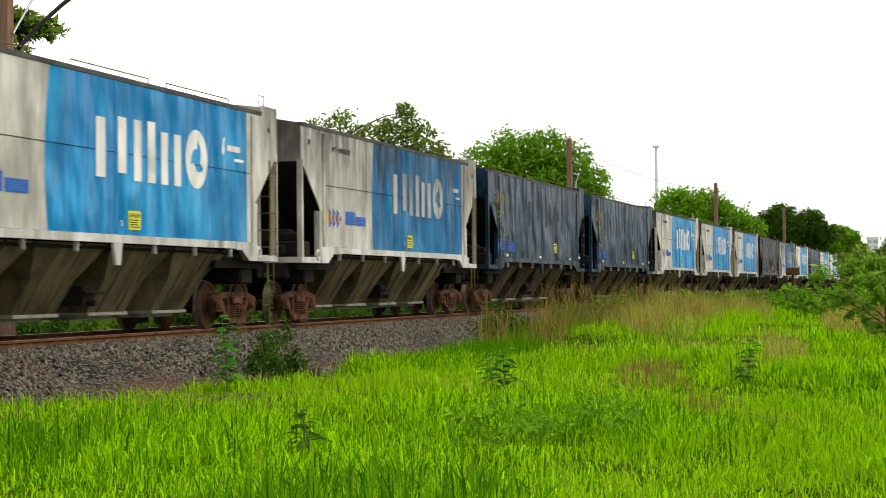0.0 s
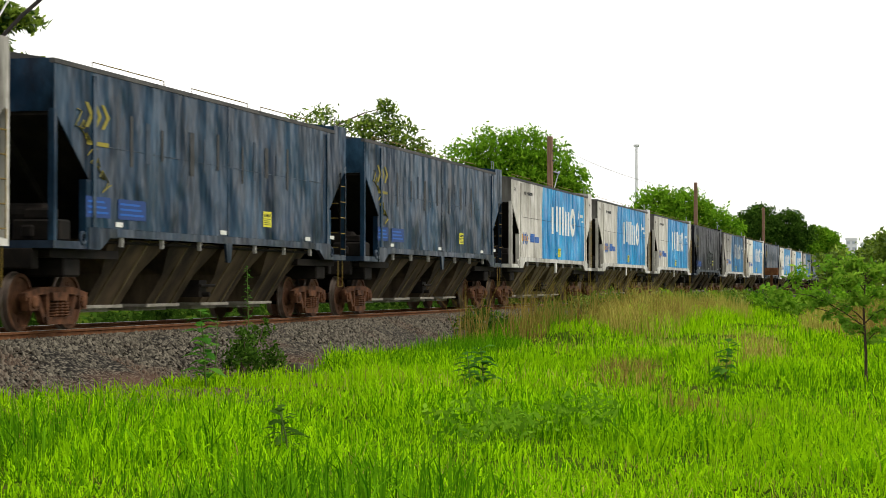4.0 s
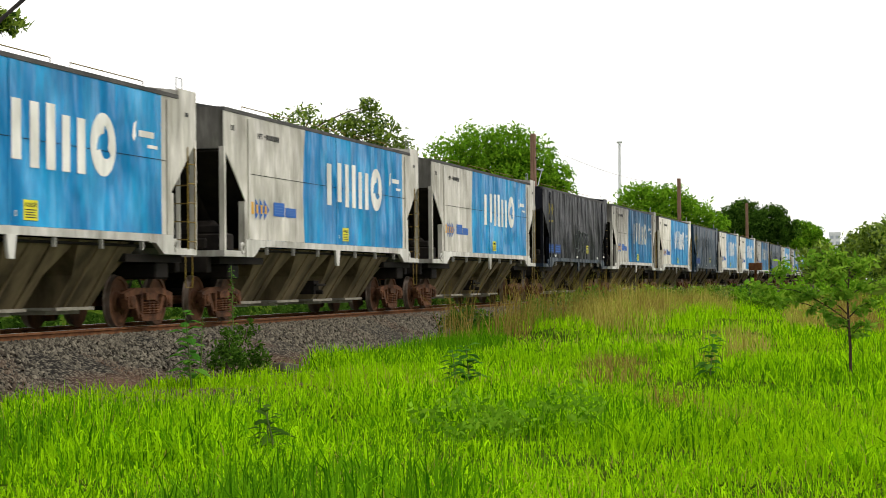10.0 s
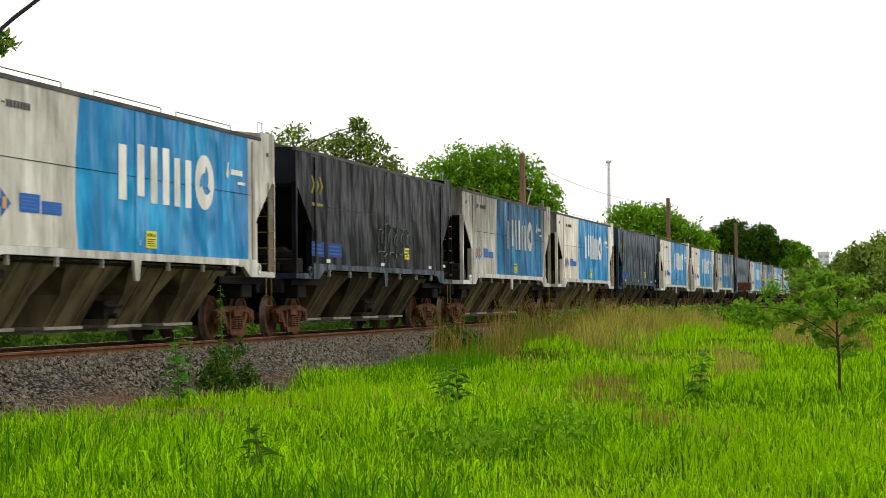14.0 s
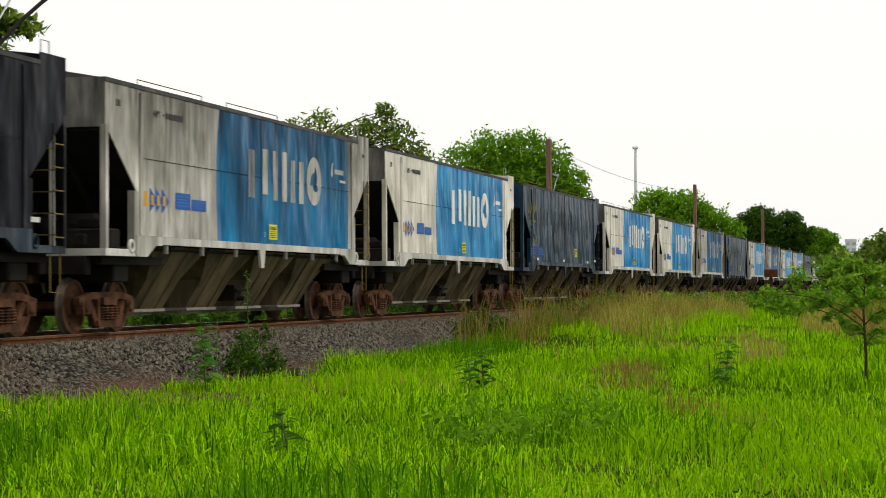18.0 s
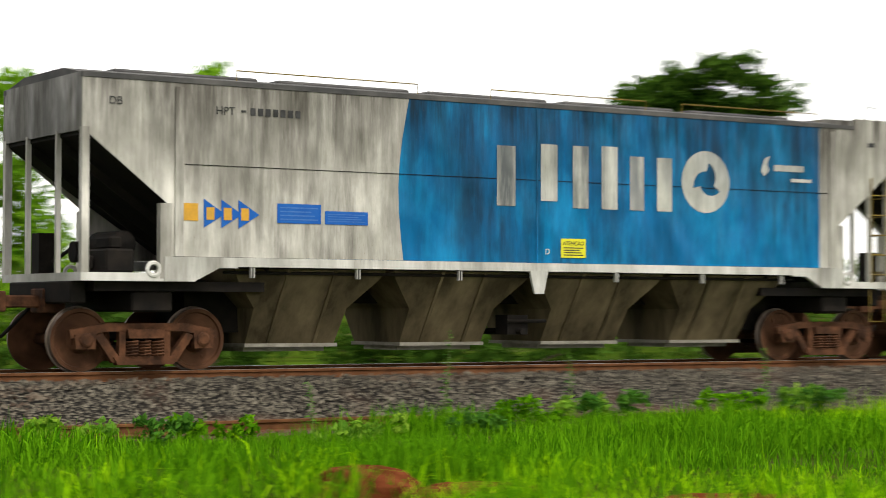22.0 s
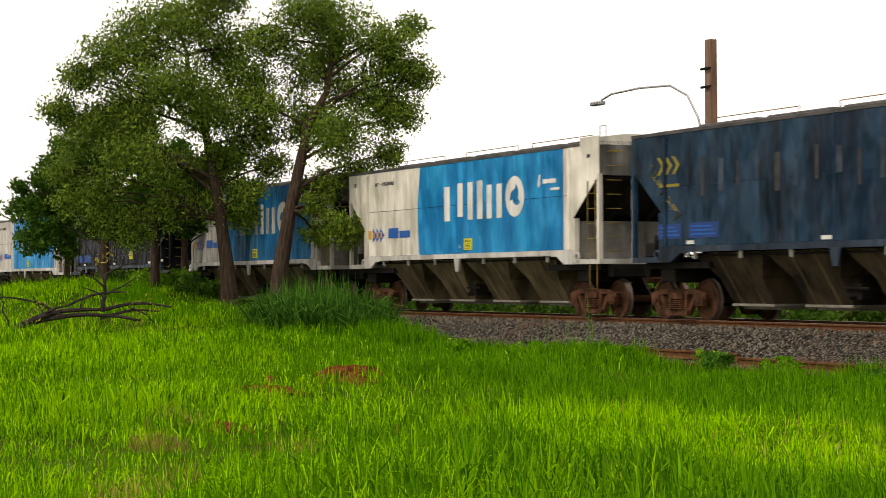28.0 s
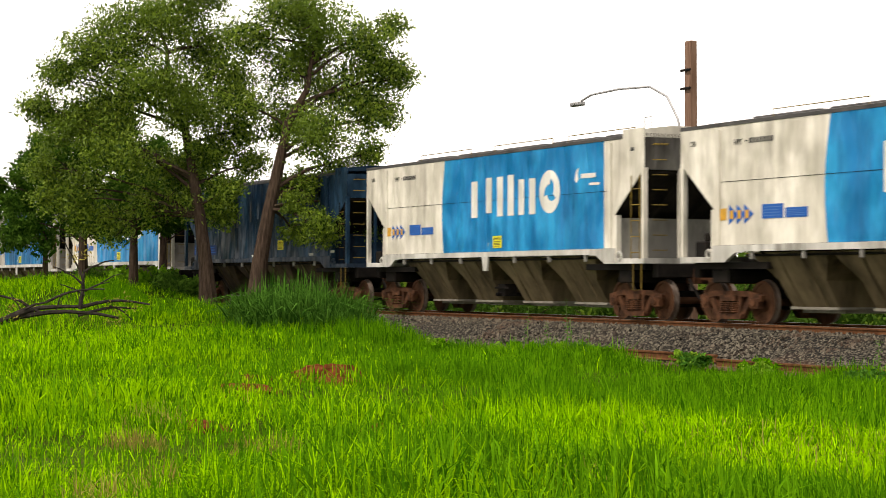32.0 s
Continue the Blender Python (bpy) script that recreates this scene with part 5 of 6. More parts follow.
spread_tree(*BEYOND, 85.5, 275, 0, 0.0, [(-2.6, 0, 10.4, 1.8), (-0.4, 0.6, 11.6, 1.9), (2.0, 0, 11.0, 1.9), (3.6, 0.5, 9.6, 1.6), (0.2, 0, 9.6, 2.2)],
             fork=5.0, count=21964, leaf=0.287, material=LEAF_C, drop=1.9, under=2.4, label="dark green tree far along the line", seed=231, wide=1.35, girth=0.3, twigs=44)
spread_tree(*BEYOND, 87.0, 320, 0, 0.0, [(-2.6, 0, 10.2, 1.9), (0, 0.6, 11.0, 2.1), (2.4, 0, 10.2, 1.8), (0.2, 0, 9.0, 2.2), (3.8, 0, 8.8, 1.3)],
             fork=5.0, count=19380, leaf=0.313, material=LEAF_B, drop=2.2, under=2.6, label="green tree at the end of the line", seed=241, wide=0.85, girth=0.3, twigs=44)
for tx, ty, s0, high, spread, mat, text in ((42, 12, 261, 10.4, 4.5, LEAF_C, "tall open-crowned tree with spreading boughs behind the track"),
                                            (21, 12, 271, 7.6, 2.6, LEAF_C, "dark umbrella-crowned tree behind the track"),
                                            (48.2, 11, 277, 8.9, 2.3, LEAF_A, "thin-crowned tree with layered boughs behind the track")):
    rt = random.Random(s0)
    boughs = [(spread * math.cos(k * 2.4) * math.sqrt(k / 17), spread * 0.6 * math.sin(k * 2.4) * math.sqrt(k / 17)) for k in range(18)]
    tree(tx, ty, -0.8, high * 0.5, [(u, v, high - 0.13 * abs(u) ** 1.6 - rt.choice((0, 0, 0.5, 1.1, 1.8)) + rt.uniform(-0.3, 0.3)) for u, v in boughs],
         [rt.uniform(0.6, 1.05) for _ in boughs], 9500, 0.13, mat, text, s0, 0.2, 0.5, twigs=20, shell=0.25)
tree(1.2, 14, -0.8, 4.0, [(-3.4, 0, 5.6), (-3.2, 0, 3.6), (-2.8, 0, 2.0), (-3.6, 0, 1.0), (2.4, 0, 3.0), (-2.0, 0, 6.0), (0.5, 0.6, 6.6), (2.0, 0, 6.2), (0.0, -1.0, 5.0), (-2.6, 0, 4.6), (1.8, 0.5, 4.4), (0, 0, 3.2), (-1, 0, 2), (1.2, 0, 1.8)], [1.1, 1.3, 1.2, 1.2, 1.1, 1.0, 1.1, 1.0, 1.2, 1.1, 1.2, 1.3, 1.2, 1.1], 16000, 0.14, LEAF_B, "bushy green tree behind the track", 281)
tree(7.7, 14, -0.8, 3.6, [(-1.6, 0, 6.0), (0.2, 0.6, 6.9), (1.8, 0, 6.1), (0.0, -1.0, 5.2), (2.8, 0, 5.4), (-2.6, 0.3, 5.2)], [0.8, 0.8, 0.8, 0.9, 0.7, 0.7], 6000, 0.13, LEAF_B, "green tree showing over the train's roof", 291)


def shrub(name, x, y, z, blobs, count, leaf, material, label, seed, category="shrub", stems=True):
    root = tagged(new(name), label, category)
    root.location = (x, y, z)
    bm = bmesh.new()
    if stems:
        for i, (dx, dy, dz, r) in enumerate(blobs):
            limb(bm, (dx * 0.1, dy * 0.1, -0.1), (dx, dy, dz), 0.035, 0.008, seed + i, 0.1, 5)
        part("stem", bm, BARK, root)
    part("foliage", leaf_cloud("foliage", [b[:3] for b in blobs], [b[3] for b in blobs], count, leaf, material, seed, 0.85), None, root)
    return root


# far-side thicket seen beneath the wagons, its dark leaves standing in for shade
rng_t = random.Random(77)
for i in range(26):
    x = -62 + i * 7.2 + rng_t.uniform(-1.5, 1.5)
    y = rng_t.uniform(5.6, 8.0)
    h = rng_t.uniform(0.7, 1.6)
    blobs = [(rng_t.uniform(-3, 3), rng_t.uniform(-0.8, 0.8), h * rng_t.uniform(0.3, 0.9), rng_t.uniform(0.5, 0.9)) for _ in range(7)]
    shrub("roadside_bush", x, y, -0.85, blobs, 1500, 0.12, LEAF_C, "low green bush on the far side of the track", 400 + i, "bush")
for i, (x, y, h) in enumerate(((-38.5, -3.9, 0.7), (-42, -4.4, 0.8), (-45.5, -4.8, 0.9), (-49.5, -5.2, 0.9), (-54, -5.6, 1.0), (-60, -6.2, 1.2), (-67, -7.0, 1.5), (-74, -8.0, 2.2))):
    blobs = [(rng_t.uniform(-2.6, 2.6), rng_t.uniform(-0.8, 0.8), h * rng_t.uniform(0.25, 1.0), rng_t.uniform(0.35, 0.7)) for _ in range(11)]
    shrub("undergrowth", x, y, float(terrain(x, y)) - 0.1, blobs, 2400, 0.11, (LEAF_C, LEAF_B)[i % 2], "dark undergrowth between the grove and the track", 450 + i, "bush")
for i in range(13):
    x = 66 + i * 6.5
    blobs = [(rng_t.uniform(-3.4, 3.4), rng_t.uniform(-0.4, 0.4), rng_t.uniform(0.25, 0.95), rng_t.uniform(0.4, 0.65)) for _ in range(9)]
    shrub("verge_bush", x, -4.1 + rng_t.uniform(-0.3, 0.3), -0.75, blobs, 1300, 0.10, (WEED, LEAF_A, LEAF_B)[i % 3], "low tangled bush on the verge of the track", 470 + i, "bush")
# second row, added to block the bright sky seen under the wagons
for i in range(40):
    x, y = -62 + i * 5.2 + rng_t.uniform(-1, 1), rng_t.uniform(9.0, 11.0)
    blobs = [(rng_t.uniform(-2.8, 2.8), rng_t.uniform(-0.8, 0.8), rng_t.uniform(0.5, 2.2), rng_t.uniform(0.7, 1.0)) for _ in range(8)]
    shrub("thicket", x, y, -0.85, blobs, 1200, 0.15, LEAF_C, "added dark thicket closing the gaps beneath the wagons", 800 + i, "bush", False)
# far hedges closing the view
for i in range(34):
    x, y = -260 + i * 17 + rng_t.uniform(-4, 4), 75 + rng_t.uniform(-12, 18)
    blobs = [(rng_t.uniform(-8, 8), rng_t.uniform(-2, 2), rng_t.uniform(1.0, 3.6), rng_t.uniform(1.4, 2.4)) for _ in range(7)]
    shrub("far_hedge", x, y, float(terrain(x, y)) - 0.1, blobs, 900, 0.42, (LEAF_C, LEAF_B, LEAF_A)[i % 3], "distant green hedge across the field", 500 + i, "hedge")
for i in range(9):
    x, y = -112 - i * 3.0 + rng_t.uniform(-3, 3), -16 + i * 5.2
    blobs = [(rng_t.uniform(-4, 4), rng_t.uniform(-4, 4), rng_t.uniform(1.0, 4.6), rng_t.uniform(1.4, 2.2)) for _ in range(8)]
    shrub("far_hedge", x, y, -0.6, blobs, 1500, 0.30, LEAF_C, "dark distant tree line beyond the field", 560 + i, "hedge")
# shrubs to the side of the field and along the line
shrub("field_shrub", 118, -9.5, 0.2, [(0, 0, 1.4, 1.6), (6, -3, 2.0, 2.0), (12, -4, 2.6, 2.2), (20, -5, 3.0, 2.4), (28, -6, 3.0, 2.4)], 14000, 0.20, LEAF_A, "dull green hedge along the line", 621)
shrub("field_shrub", 112, -13.5, 0.0, [(0, 0.6, 1.6, 1.5), (3, -1.2, 2.4, 1.7), (-2, -2.6, 2.2, 1.6), (9, -3.2, 3.4, 1.8), (1, -5.0, 3.2, 1.7), (14, 0.2, 2.8, 1.8), (5, -4.4, 1.4, 1.4)], 9000, 0.15, LEAF_A, "dull green overgrown brush at the edge of the field", 623)
shrub("field_shrub", 160, -9.8, -0.2, [(0, 1.6, 1.6, 1.7), (3, 0.4, 2.4, 1.9), (-2, -1.2, 3.0, 2.0), (4, -2.6, 3.6, 2.2), (0, -4.4, 3.2, 2.2), (6, -5.4, 4.0, 2.4), (-3, -3.0, 1.5, 1.6), (2, -0.6, 1.2, 1.5)], 11000, 0.20, LEAF_A, "overgrown dull green brush below the far houses", 624)
shrub("field_shrub", 95, -9.3, float(terrain(95, -9.3)), [(0, 0, 0.7, 0.7), (-1.5, 1.2, 0.6, 0.65), (1.4, -1.1, 0.8, 0.75), (2.2, 1.6, 0.6, 0.7), (-1, -1.9, 0.6, 0.7), (3.0, -2.4, 0.9, 0.8), (3.5, 0.4, 0.8, 0.8), (1.0, 2.4, 0.4, 0.5)], 6500, 0.10, LEAF_B, "low fresh green shrubs at the edge of the field", 625)
shrub("track_weed", 60, -2.9, -0.5, [(0, 0, 0.5, 0.5), (0.8, 0, 0.4, 0.4), (-0.9, 0, 0.3, 0.4)], 900, 0.07, WEED, "bright green weed clump at the ballast's foot", 641, "weed")
shrub("track_weed", 47, -3.5, -0.7, [(0, 0, 0.45, 0.5), (1.3, 0, 0.4, 0.5), (-1.4, 0, 0.35, 0.45), (2.6, 0.1, 0.35, 0.4)], 1500, 0.06, LEAF_C, "dark green weeds along the ballast", 642, "weed")
shrub("track_weed", 26.6, -4.35, -0.85, [(0, 0, 0.40, 0.36), (0.8, 0, 0.5, 0.40), (0.4, 0.1, 0.7, 0.26), (1.3, 0.1, 0.9, 0.2)], 1600, 0.045, LEAF_C, "dark leafy weed clump beside the ballast", 643, "weed")
shrub("track_weed", 68, -2.4, -0.45, [(0, 0, 0.5, 0.5), (1.8, 0, 0.5, 0.5), (3.6, 0.1, 0.45, 0.5), (6, 0, 0.4, 0.5)], 1400, 0.07, LEAF_A, "brownish weeds beside the rails", 644, "weed")


for i in range(20):
    x = -16 + i * 1.35 + rng_t.uniform(-0.6, 0.6)
    y = -4.9 + rng_t.uniform(-0.9, 0.5) - 0.5 * math.exp(-((x + 5) / 8) ** 4)
    blobs = [(rng_t.uniform(-0.6, 0.6), rng_t.uniform(-0.25, 0.25), rng_t.uniform(0.08, 0.32), rng_t.uniform(0.10, 0.19)) for _ in range(6)]
    shrub("verge_weed", x, y, float(terrain(x, y)), blobs, 420, 0.06, (LEAF_D, WEED, GRASS_TALL)[i % 3], "low leafy weed clump at the foot of the ballast", 700 + i, "weed", False)


for i, (x, y) in enumerate(((16.4, -10.8), (17.3, -10.4), (15.6, -10.5), (17.9, -11.0), (16.8, -11.4))):
    blobs = [(rng_t.uniform(-0.5, 0.5), rng_t.uniform(-0.3, 0.3), rng_t.uniform(0.18, 0.42), rng_t.uniform(0.14, 0.24)) for _ in range(6)]
    shrub("pale_weed", x, y, float(terrain(x, y)), blobs, 130, 0.05, LEAF_B, "pale green creeping weed in the grass", 730 + i, "weed", False)


def weed(name, x, y, height, leaves, leaf, material, label, seed, spread=0.22):
    """A single upright weed: stem and broad drooping leaves."""
    rng = random.Random(seed)
    z = float(terrain(x, y))
    root = tagged(new(name), label, "weed")
    root.location = (x, y, z)
    bm = bmesh.new()
    top = Vector((rng.uniform(-0.1, 0.1), rng.uniform(-0.1, 0.1), height))
    tube(bm, [(0, 0, -0.05), tuple(top * 0.5 + Vector((0.03, 0.0, 0))), tuple(top)], 0.012, 5, [0.014, 0.010, 0.004])
    part("stem", bm, STALK, root)
    bm = bmesh.new()
    for i in range(leaves):
        u = 0.2 + 0.8 * i / leaves
        p = top * u
        a = i * 2.4 + rng.uniform(-0.4, 0.4)
        d = Vector((math.cos(a), math.sin(a), rng.uniform(-0.1, 0.45)))
        s = Vector((-math.sin(a), math.cos(a), 0))
        l = leaf * rng.uniform(0.7, 1.2) * (1.15 - 0.5 * u)
        q = [p, p + d * l * 0.45 + s * l * 0.28, p + d * l + Vector((0, 0, -0.25 * l)), p + d * l * 0.45 - s * l * 0.28]
        m = p + d * l * 0.5 + Vector((0, 0, 0.06 * l))
        vs, mv = [bm.verts.new(c) for c in q], bm.verts.new(m)
        for k in range(4):
            bm.faces.new((vs[k], vs[(k + 1) % 4], mv))
    me = bpy.data.meshes.new("leaves")
    bm.to_mesh(me)
    bm.free()
    me.materials.append(material)
    part("leaves", me, None, root)
    return root


weed("broadleaf_weed", 24.0, -4.75, 1.15, 22, 0.34, WEED, "broad-leaved weed at the edge of the ballast", 1)
weed("broadleaf_weed", 24.5, -4.55, 0.9, 18, 0.30, WEED, "broad-leaved weed at the edge of the ballast", 2)
weed("tall_weed", 28.2, -3.9, 1.9, 60, 0.13, WEED, "tall slender weed with small leaves beside the ballast", 3)
weed("tall_weed", 26.6, -3.9, 1.1, 30, 0.09, WEED, "slender weed with small leaves beside the ballast", 4)
weed("field_weed", 24.2, -8.7, 0.62, 24, 0.30, WEED, "leafy weed standing in the meadow", 5)
weed("field_weed", 24.7, -8.4, 0.55, 18, 0.26, WEED, "leafy weed standing in the meadow", 6)
weed("field_weed", 27.0, -11.7, 0.65, 22, 0.30, WEED, "thin leafy weed standing in the meadow", 7)
weed("dark_weed", 13.6, -9.4, 0.5, 14, 0.26, LEAF_C, "dark broad-leaved weed low in the grass", 8)
weed("dark_weed", 13.9, -9.2, 0.45, 12, 0.24, LEAF_C, "dark broad-leaved weed low in the grass", 9)
weed("tall_weed", -9.4, -4.5, 1.3, 30, 0.13, WEED, "slender light green weed beside the loose rail", 15)
weed("tall_weed", -8.9, -4.7, 0.9, 22, 0.12, WEED, "slender light green weed beside the loose rail", 16)
for i, (x, y, h) in enumerate(((-13, -3.6, 1.15), (-11.8, -3.7, 0.8), (2.6, -3.9, 1.35), (4.9, -3.8, 0.9), (8.6, -4.0, 1.0), (0.4, -4.1, 0.7))):
    weed("trackside_weed", x, y, h, 26, 0.13, WEED, "upright light green weed at the foot of the ballast", 20 + i)


def sapling(x, y):
    z = float(terrain(x, y))
    root = tagged(new("sapling"), "young sapling with sparse light green leaves", "sapling")
    root.location = (x, y, z)
    bm = bmesh.new()
    tube(bm, [(0, 0, -0.1), (0.02, 0, 0.5), (0.0, 0.03, 1.1), (0.02, 0.0, 1.65)], 0.02, 7, [0.026, 0.022, 0.016, 0.008])
    ends = [(0.1, 1.3, 1.35), (0.0, 0.95, 1.6), (0.2, 0.5, 1.75), (0.0, 0.2, 1.85), (0.1, -0.2, 1.72), (0.0, -0.55, 1.48), (0.2, 0.65, 1.25), (-0.1, -0.35, 1.15), (0.3, 0.95, 1.15), (-0.2, 0.3, 1.6), (0.05, 0.28, 0.95), (0.1, -0.22, 0.82), (0.0, 0.12, 1.3)]
    part("trunk", bm, BARK, root)
    for i, e in enumerate(ends):
        bm = bmesh.new()
        limb(bm, (0.01, 0.01, min(e[2] - 0.12 - 0.28 * math.hypot(e[0], e[1]), 1.6)), e, 0.010, 0.003, 900 + i, 0.25, 5)
        part("branch", bm, BARK, root)
    part("leaves", leaf_cloud("leaves", ends + [(0.5 * e[0], 0.5 * e[1], e[2] - 0.1) for e in ends], [0.24, 0.27, 0.27, 0.22, 0.24, 0.24, 0.24, 0.2, 0.22, 0.26, 0.16, 0.15, 0.2] + [0.20] * 13, 1700, 0.062, LEAF_D, 905, 0.6, 0.3, 1.2), None, root)


sapling(26.6, -13.75)


def dead_branch(x, y):
    """A fallen, bare, forked branch lying in the grass."""
    z = float(terrain(x, y)) + 0.08
    root = tagged(new("dead_branch"), "fallen bare forked branch lying in the grass", "branch")
    root.location = (x, y, z)
    a = radians(-72)
    rx, ry = math.cos(a), -math.sin(a)

    def P(u, w, h):
        return (1.2 * (rx * u - ry * w * 0.3), 1.2 * (ry * u + rx * w * 0.3), 1.2 * h)
    bm = bmesh.new()
    for i, (p, q, r) in enumerate((((-1.7, 0, 0.0), (0.4, 0.2, 0.45), 0.06), ((0.4, 0.2, 0.45), (1.9, 0.1, 0.5), 0.035), ((-1.4, 0, 0.1), (1.2, -0.4, 0.2), 0.05), ((0.35, 0.2, 0.4), (0.45, 0.0, 1.3), 0.045),
                                   ((0.42, 0, 1.0), (0.1, 0.3, 1.7), 0.025), ((0.45, 0, 1.25), (1.1, 0.2, 1.5), 0.02), ((0.45, 0.1, 0.8), (1.0, 0.2, 1.0), 0.018), ((-0.5, 0, 0.3), (-1.9, 0.3, 0.75), 0.03),
                                   ((-0.9, 0, 0.25), (-1.2, 0.2, 0.75), 0.015), ((1.0, 0.1, 0.48), (1.5, 0.4, 0.15), 0.018), ((0.1, 0.1, 1.7), (-0.15, 0.2, 2.05), 0.012), ((-0.2, 0.1, 0.35), (0.0, 0.5, 0.8), 0.016), ((-1.5, 0.0, 0.05), (-0.4, -0.6, 0.55), 0.035), ((-0.4, -0.6, 0.55), (0.9, -0.5, 0.85), 0.025), ((0.3, -0.2, 0.25), (1.6, 0.5, 0.40), 0.03),
                                   ((0.4, 0.1, 0.95), (-0.25, 0.0, 1.35), 0.02), ((0.44, 0.1, 0.7), (-0.1, 0.2, 0.95), 0.018), ((-1.7, 0.1, 0.0), (-2.0, 0.4, 0.9), 0.022), ((0.8, 0.1, 0.98), (1.3, 0.3, 1.2), 0.012))):
        limb(bm, P(*p), P(*q), r * 1.6, r * 0.7, 950 + i, 0.15, 6)
    part("wood", bm, DEADWOOD, root)
    twigs = part("withered_foliage", leaf_cloud("withered_foliage", [P(1.3, 0, 0.35), P(0.4, 0, 1.6), P(-1.0, 0.2, 0.3)], [0.6, 0.4, 0.5], 260, 0.05, GRASS_DRY, 960), None, root)
    tagged(twigs, "withered brown leaves", kind="stuff")


dead_branch(-25.6, -11.0)


# ---------------------------------------------------------------- poles, wires, lamp, loose rails
def pole(x, y, top, label, bracket=0.0, girth=0.14):
    root = tagged(new("utility_pole"), label, "utility pole", "poles along the line")
    root.location = (x, y, -0.85)
    h = top + 0.85
    bm = bmesh.new()
    prism(bm, [(-girth, -girth * 0.8), (girth, -girth * 0.8), (girth, girth * 0.8), (-girth, girth * 0.8)], "z", -0.4, h)
    for v in bm.verts:
        if v.co.z > 1:
            v.co.x *= 0.82
            v.co.y *= 0.82
    bevelled(bm, 0.02)
    part("shaft", bm, POLE_WOOD, root)
    for k in (0.8, 1.3):
        bm = bmesh.new()
        lathe = tube(bm, [(-girth - 0.06, -girth, h - k), (girth + 0.06, -girth, h - k)], 0.035, 6)
        part("clamp", lathe, UNDER, root)
    if bracket:
        bm = bmesh.new()
        tube(bm, [(0, -girth, h - 1.9), (bracket, -girth, h - 1.9)], 0.04, 6)
        tube(bm, [(0, -girth, h - 2.9), (bracket * 0.85, -girth, h - 1.95)], 0.025, 6)
        part("bracket", bm, METAL_GREY, root)
        bm = lathe_y(bmesh.new(), [(-girth - 0.05, 0.05), (-girth + 0.05, 0.05)], 8, bracket, h - 1.83)
        part("insulator", bm, CONCRETE, root)
    return root


pole(-18.7, 4.5, 7.45, "thick brown wooden pole behind the track", girth=0.17)
pole(36.6, 5.0, 9.2, "brown wooden pole behind the track", 1.2, 0.17)
pole(102.1, 5.0, 8.7, "old wooden pole with a bracket behind the train", 1.6, 0.20)
pole(171.1, 5.0, 9.7, "old wooden pole far along the line", 0, 0.22)
pole(245.3, 5.0, 10.3, "old wooden pole far along the line", 0, 0.24)
pole(-92, 5.0, 8.6, "old wooden pole beyond the grove", 1.2, 0.18)


def lamp_arm():
    """Street lamp on a long curved arm behind the track."""
    root = tagged(new("street_lamp"), "street lamp on a long curved grey arm", "street lamp")
    root.location = (-18.8, 4.3, -0.85)
    bm = bmesh.new()
    tube(bm, [(0, 0, -0.3), (0, 0, 3.0), (0, 0, 5.6)], 0.07, 8, [0.09, 0.07, 0.05])
    part("post", bm, METAL_GREY, root)
    bm = bmesh.new()
    tube(bm, [(0, 0, 5.6), (-0.25, 0, 6.2), (-0.8, 0, 6.85), (-1.7, 0, 7.2), (-3.4, 0, 7.28), (-5.0, 0, 7.25), (-5.6, 0, 7.12)], 0.03, 7)
    part("arm", bm, METAL_GREY, root)
    part("lamp_head", bevelled(box(bmesh.new(), -6.15, -5.5, -0.10, 0.10, 6.98, 7.10), 0.03), METAL_GREY, root)


lamp_arm()


def cable(points, radius, label):
    bm = tube(bmesh.new(), points, radius, 5)
    tagged(new("overhead_cable", mesh_of("overhead_cable", bm, UNDER)), label, "cable")


def sag(a, b, drop, n=14):
    a, b = Vector(a), Vector(b)
    return [tuple(a.lerp(b, i / n) - Vector((0, 0, drop * 4 * (i / n) * (1 - i / n)))) for i in range(n + 1)]


cable([(36.8, 4.8, 6.0), (37.6, 4.7, 6.6), (38.6, 4.6, 7.2), (39.8, 4.4, 7.9), (42, 4.0, 8.6)], 0.05, "thick cable looping up from the pole")
cable(sag((102.1, 4.9, 8.3), (171.1, 4.9, 9.3), 0.7), 0.012, "thin wire between the poles")


def mast():
    root = tagged(new("radio_mast"), "slim pale steel mast far behind the train", "mast")
    root.location = (245.2, 20.8, -0.9)
    part("tube", tube(bmesh.new(), [(0, 0, 0), (0, 0, 12), (0, 0, 19.3)], 0.2, 8, [0.30, 0.24, 0.15]), HAZE_CITY, root)
    part("top_ring", lathe_y(bmesh.new(), [(-0.35, 0.2), (0.35, 0.2)], 8, 0, 19.2), HAZE_CITY, root)


mast()


def loose_rail(x0, x1, y, z, tilt):
    bm = prism(bmesh.new(), [(yy, zz + 0.17) for yy, zz in RAIL_PROFILE], "x", 0, x1 - x0)
    ob = new("loose_rail", mesh_of("loose_rail", bm, RAIL_SIDE))
    ob.matrix_world = pose(x0, y, z, 0, 0, tilt)
    tagged(ob, "rusty spare rail lying beside the ballast", "rail", "spare rails beside the track")


loose_rail(-11.6, -5.6, -3.35, -0.70, 0.5)
loose_rail(-5.2, 2.4, -3.55, -0.76, -0.8)
plank = new("old_sleeper", mesh_of("old_sleeper", bevelled(box(bmesh.new(), -1.2, 1.2, -0.11, 0.11, 0, 0.16), 0.02), SLEEPER))
plank.matrix_world = pose(31.8, -3.75, -0.86, 0, 4, 6)
tagged(plank, "dark weathered old sleeper lying in the grass", "sleeper")


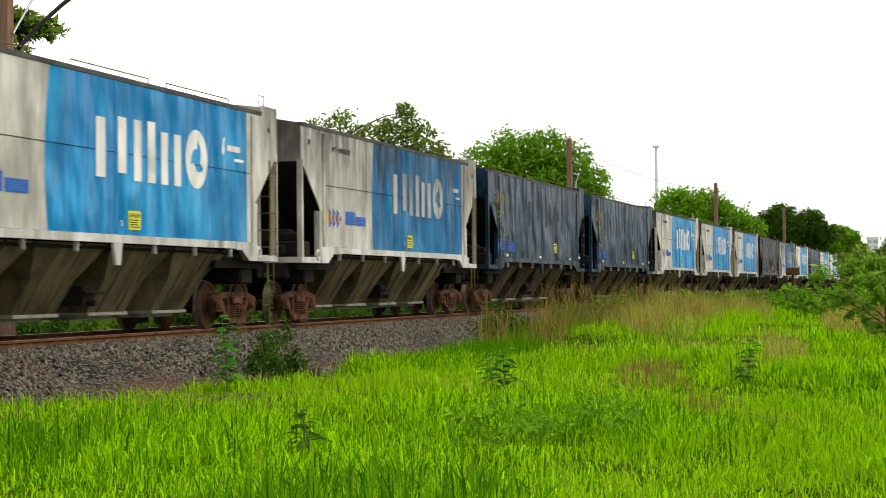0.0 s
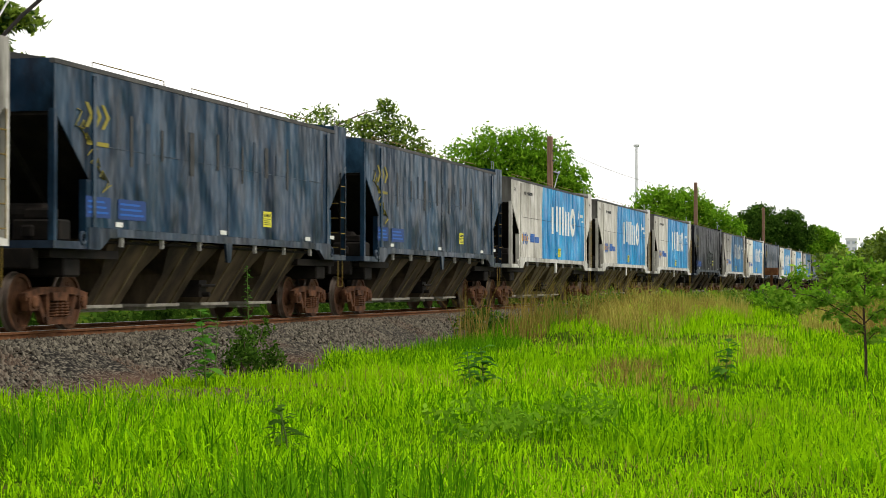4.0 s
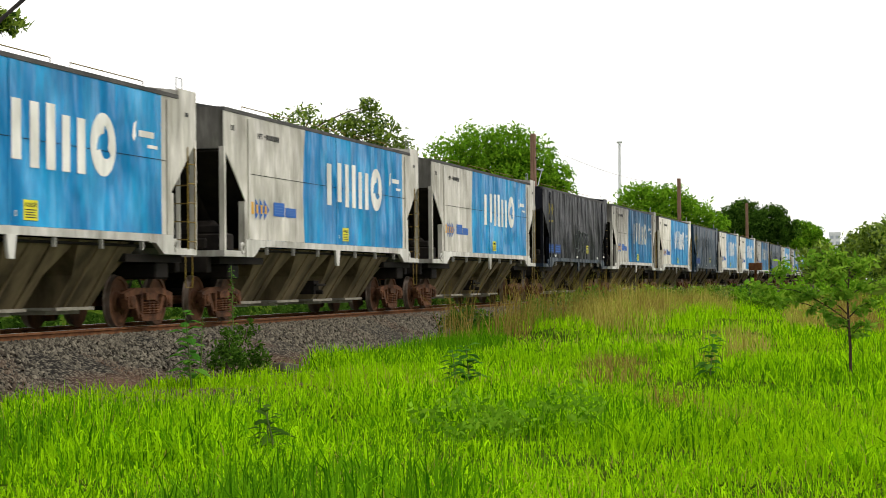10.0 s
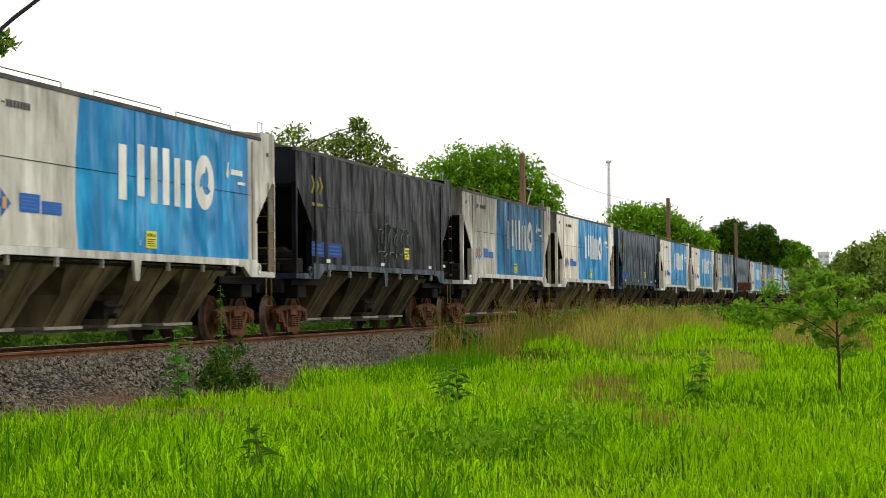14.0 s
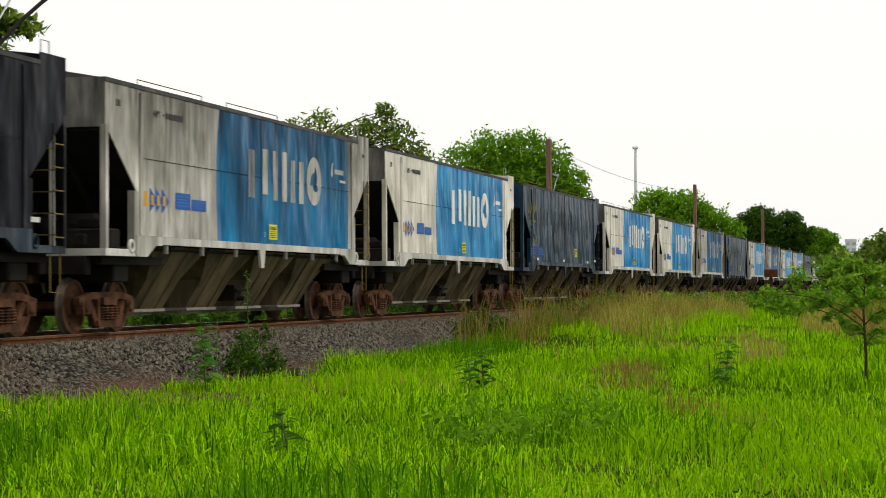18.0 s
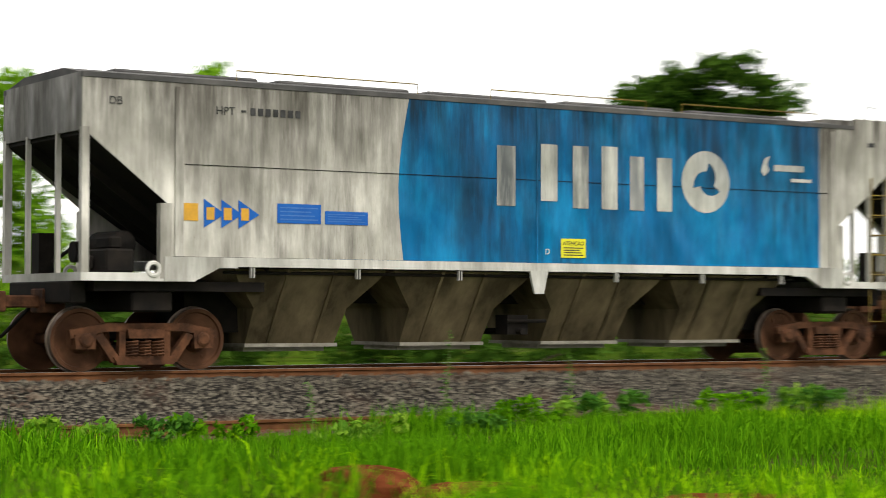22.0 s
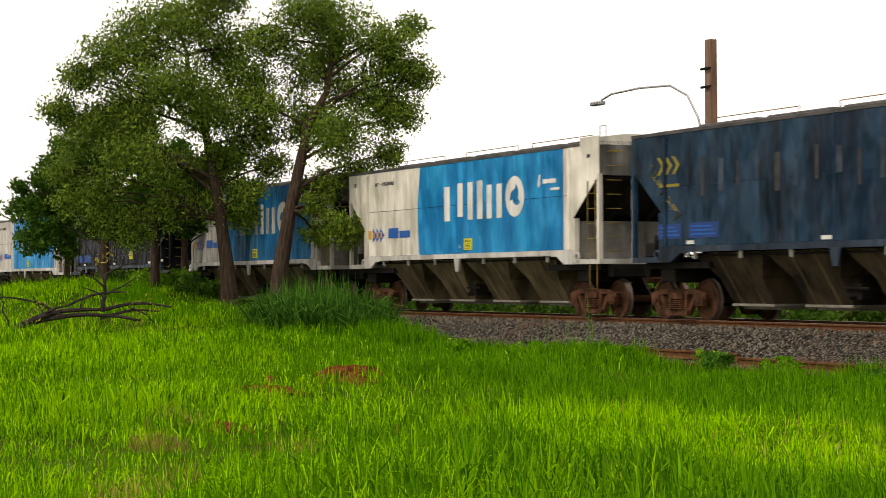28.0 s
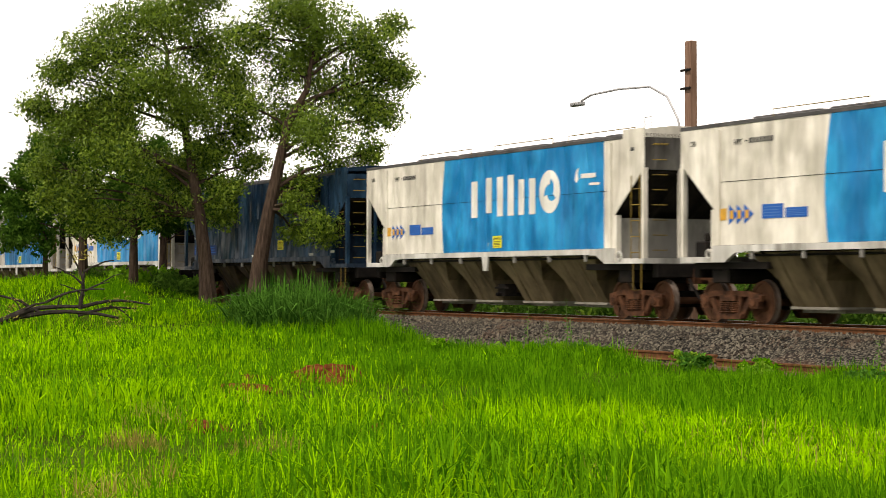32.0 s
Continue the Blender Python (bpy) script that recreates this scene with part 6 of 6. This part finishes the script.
def marker_box():
    """A small rust-brown box on a post beside the line."""
    root = tagged(new("lineside_box"), "rust-brown lineside box on a post", "lineside box")
    root.location = (136, -4.2, -0.8)
    part("case", bevelled(box(bmesh.new(), -0.4, 0.4, -0.45, 0.45, 2.20, 2.72), 0.03), RAIL_SIDE, root)
    part("post", box(bmesh.new(), -0.08, 0.08, -0.08, 0.08, -0.2, 2.20), RAIL_SIDE, root)


marker_box()


# ---------------------------------------------------------------- the town on the horizon
def tower(x, y, w, d, h, floors, bays, label):
    root = tagged(new("tower_block"), label, "building", "town on the horizon")
    root.location = (x, y, 0)
    part("wall", box(bmesh.new(), -d / 2, d / 2, -w / 2, w / 2, -2, h), HAZE_CITY, root)
    part("roof", box(bmesh.new(), -d / 2 - 0.3, d / 2 + 0.3, -w / 2 - 0.3, w / 2 + 0.3, h, h + 1.2), HAZE_CITY, root)
    me = mesh_of("window", box(bmesh.new(), -0.15, 0, -w / bays * 0.3, w / bays * 0.3, 0, h / floors * 0.5), HAZE_GLASS)
    for i in range(floors):
        for k in range(bays):
            part("window", me, None, root, at=pose(-d / 2, -w / 2 + w * (k + 0.5) / bays, h * (i + 0.3) / floors))


tower(900, -19, 8, 10, 30, 11, 3, "tall pale apartment tower in the haze")
tower(930, 10, 9, 12, 19, 6, 3, "pale apartment block in the haze")
tower(960, 20, 5, 8, 22, 8, 2, "slim pale tower in the haze")
tower(1000, 30, 11, 12, 17, 5, 4, "wide pale block in the haze")
tower(980, -48, 7, 10, 24, 8, 3, "pale tower in the haze")
tower(940, -64, 10, 12, 19, 6, 3, "pale apartment block on the horizon")


# ---------------------------------------------------------------- motion of the train
TRAIN = [
    (0.00, -159.891),
    (2.00, -145.791),
    (4.00, -131.520),
    (6.00, -116.695),
    (8.00, -102.518),
    (9.00, -95.415),
    (10.00, -88.153),
    (11.00, -80.876),
    (12.00, -73.583),
    (13.00, -66.305),
    (14.00, -59.005),
    (15.00, -51.666),
    (16.00, -44.286),
    (17.00, -36.975),
    (18.00, -29.732),
    (18.50, -26.098),
    (19.00, -22.462),
    (19.50, -18.817),
    (20.00, -15.144),
    (20.50, -11.462),
    (21.00, -7.642),
    (21.50, -3.811),
    (22.00, 0.029),
    (22.50, 3.916),
    (23.00, 7.814),
    (23.50, 11.723),
    (24.00, 15.501),
    (25.00, 23.090),
    (26.00, 30.300),
    (27.00, 37.750),
    (28.00, 45.400),
    (29.00, 53.100),
    (30.00, 60.900),
    (31.00, 68.900),
    (32.00, 77.000),
]


def motions():
    """The train rolls along -x; every wheelset turns with it."""
    for number, ob in WAGONS:
        walk(ob, [(t, pose(number * WAGON_PITCH + 6.03 - s, 0, 0)) for t, s in TRAIN])
    made = {}
    ts, ss = [t for t, s in TRAIN], [s for t, s in TRAIN]
    for which, ob in WHEELS:
        if which not in made:
            dx = (-0.915, 0.915)[which]
            # the wheel turns less than 65 degrees from row to row
            walk(ob, [(i / 15, pose(dx, 0, 0, 0, -math.degrees(np.interp(i / 15, ts, ss) / 0.457), 0)) for i in range(481)])
            made[which] = ob.animation_data
        else:
            ob.rotation_mode = "QUATERNION"
            ob.animation_data_create()
            ob.animation_data.action = made[which].action
            ob.animation_data.action_slot = made[which].action_slot


motions()
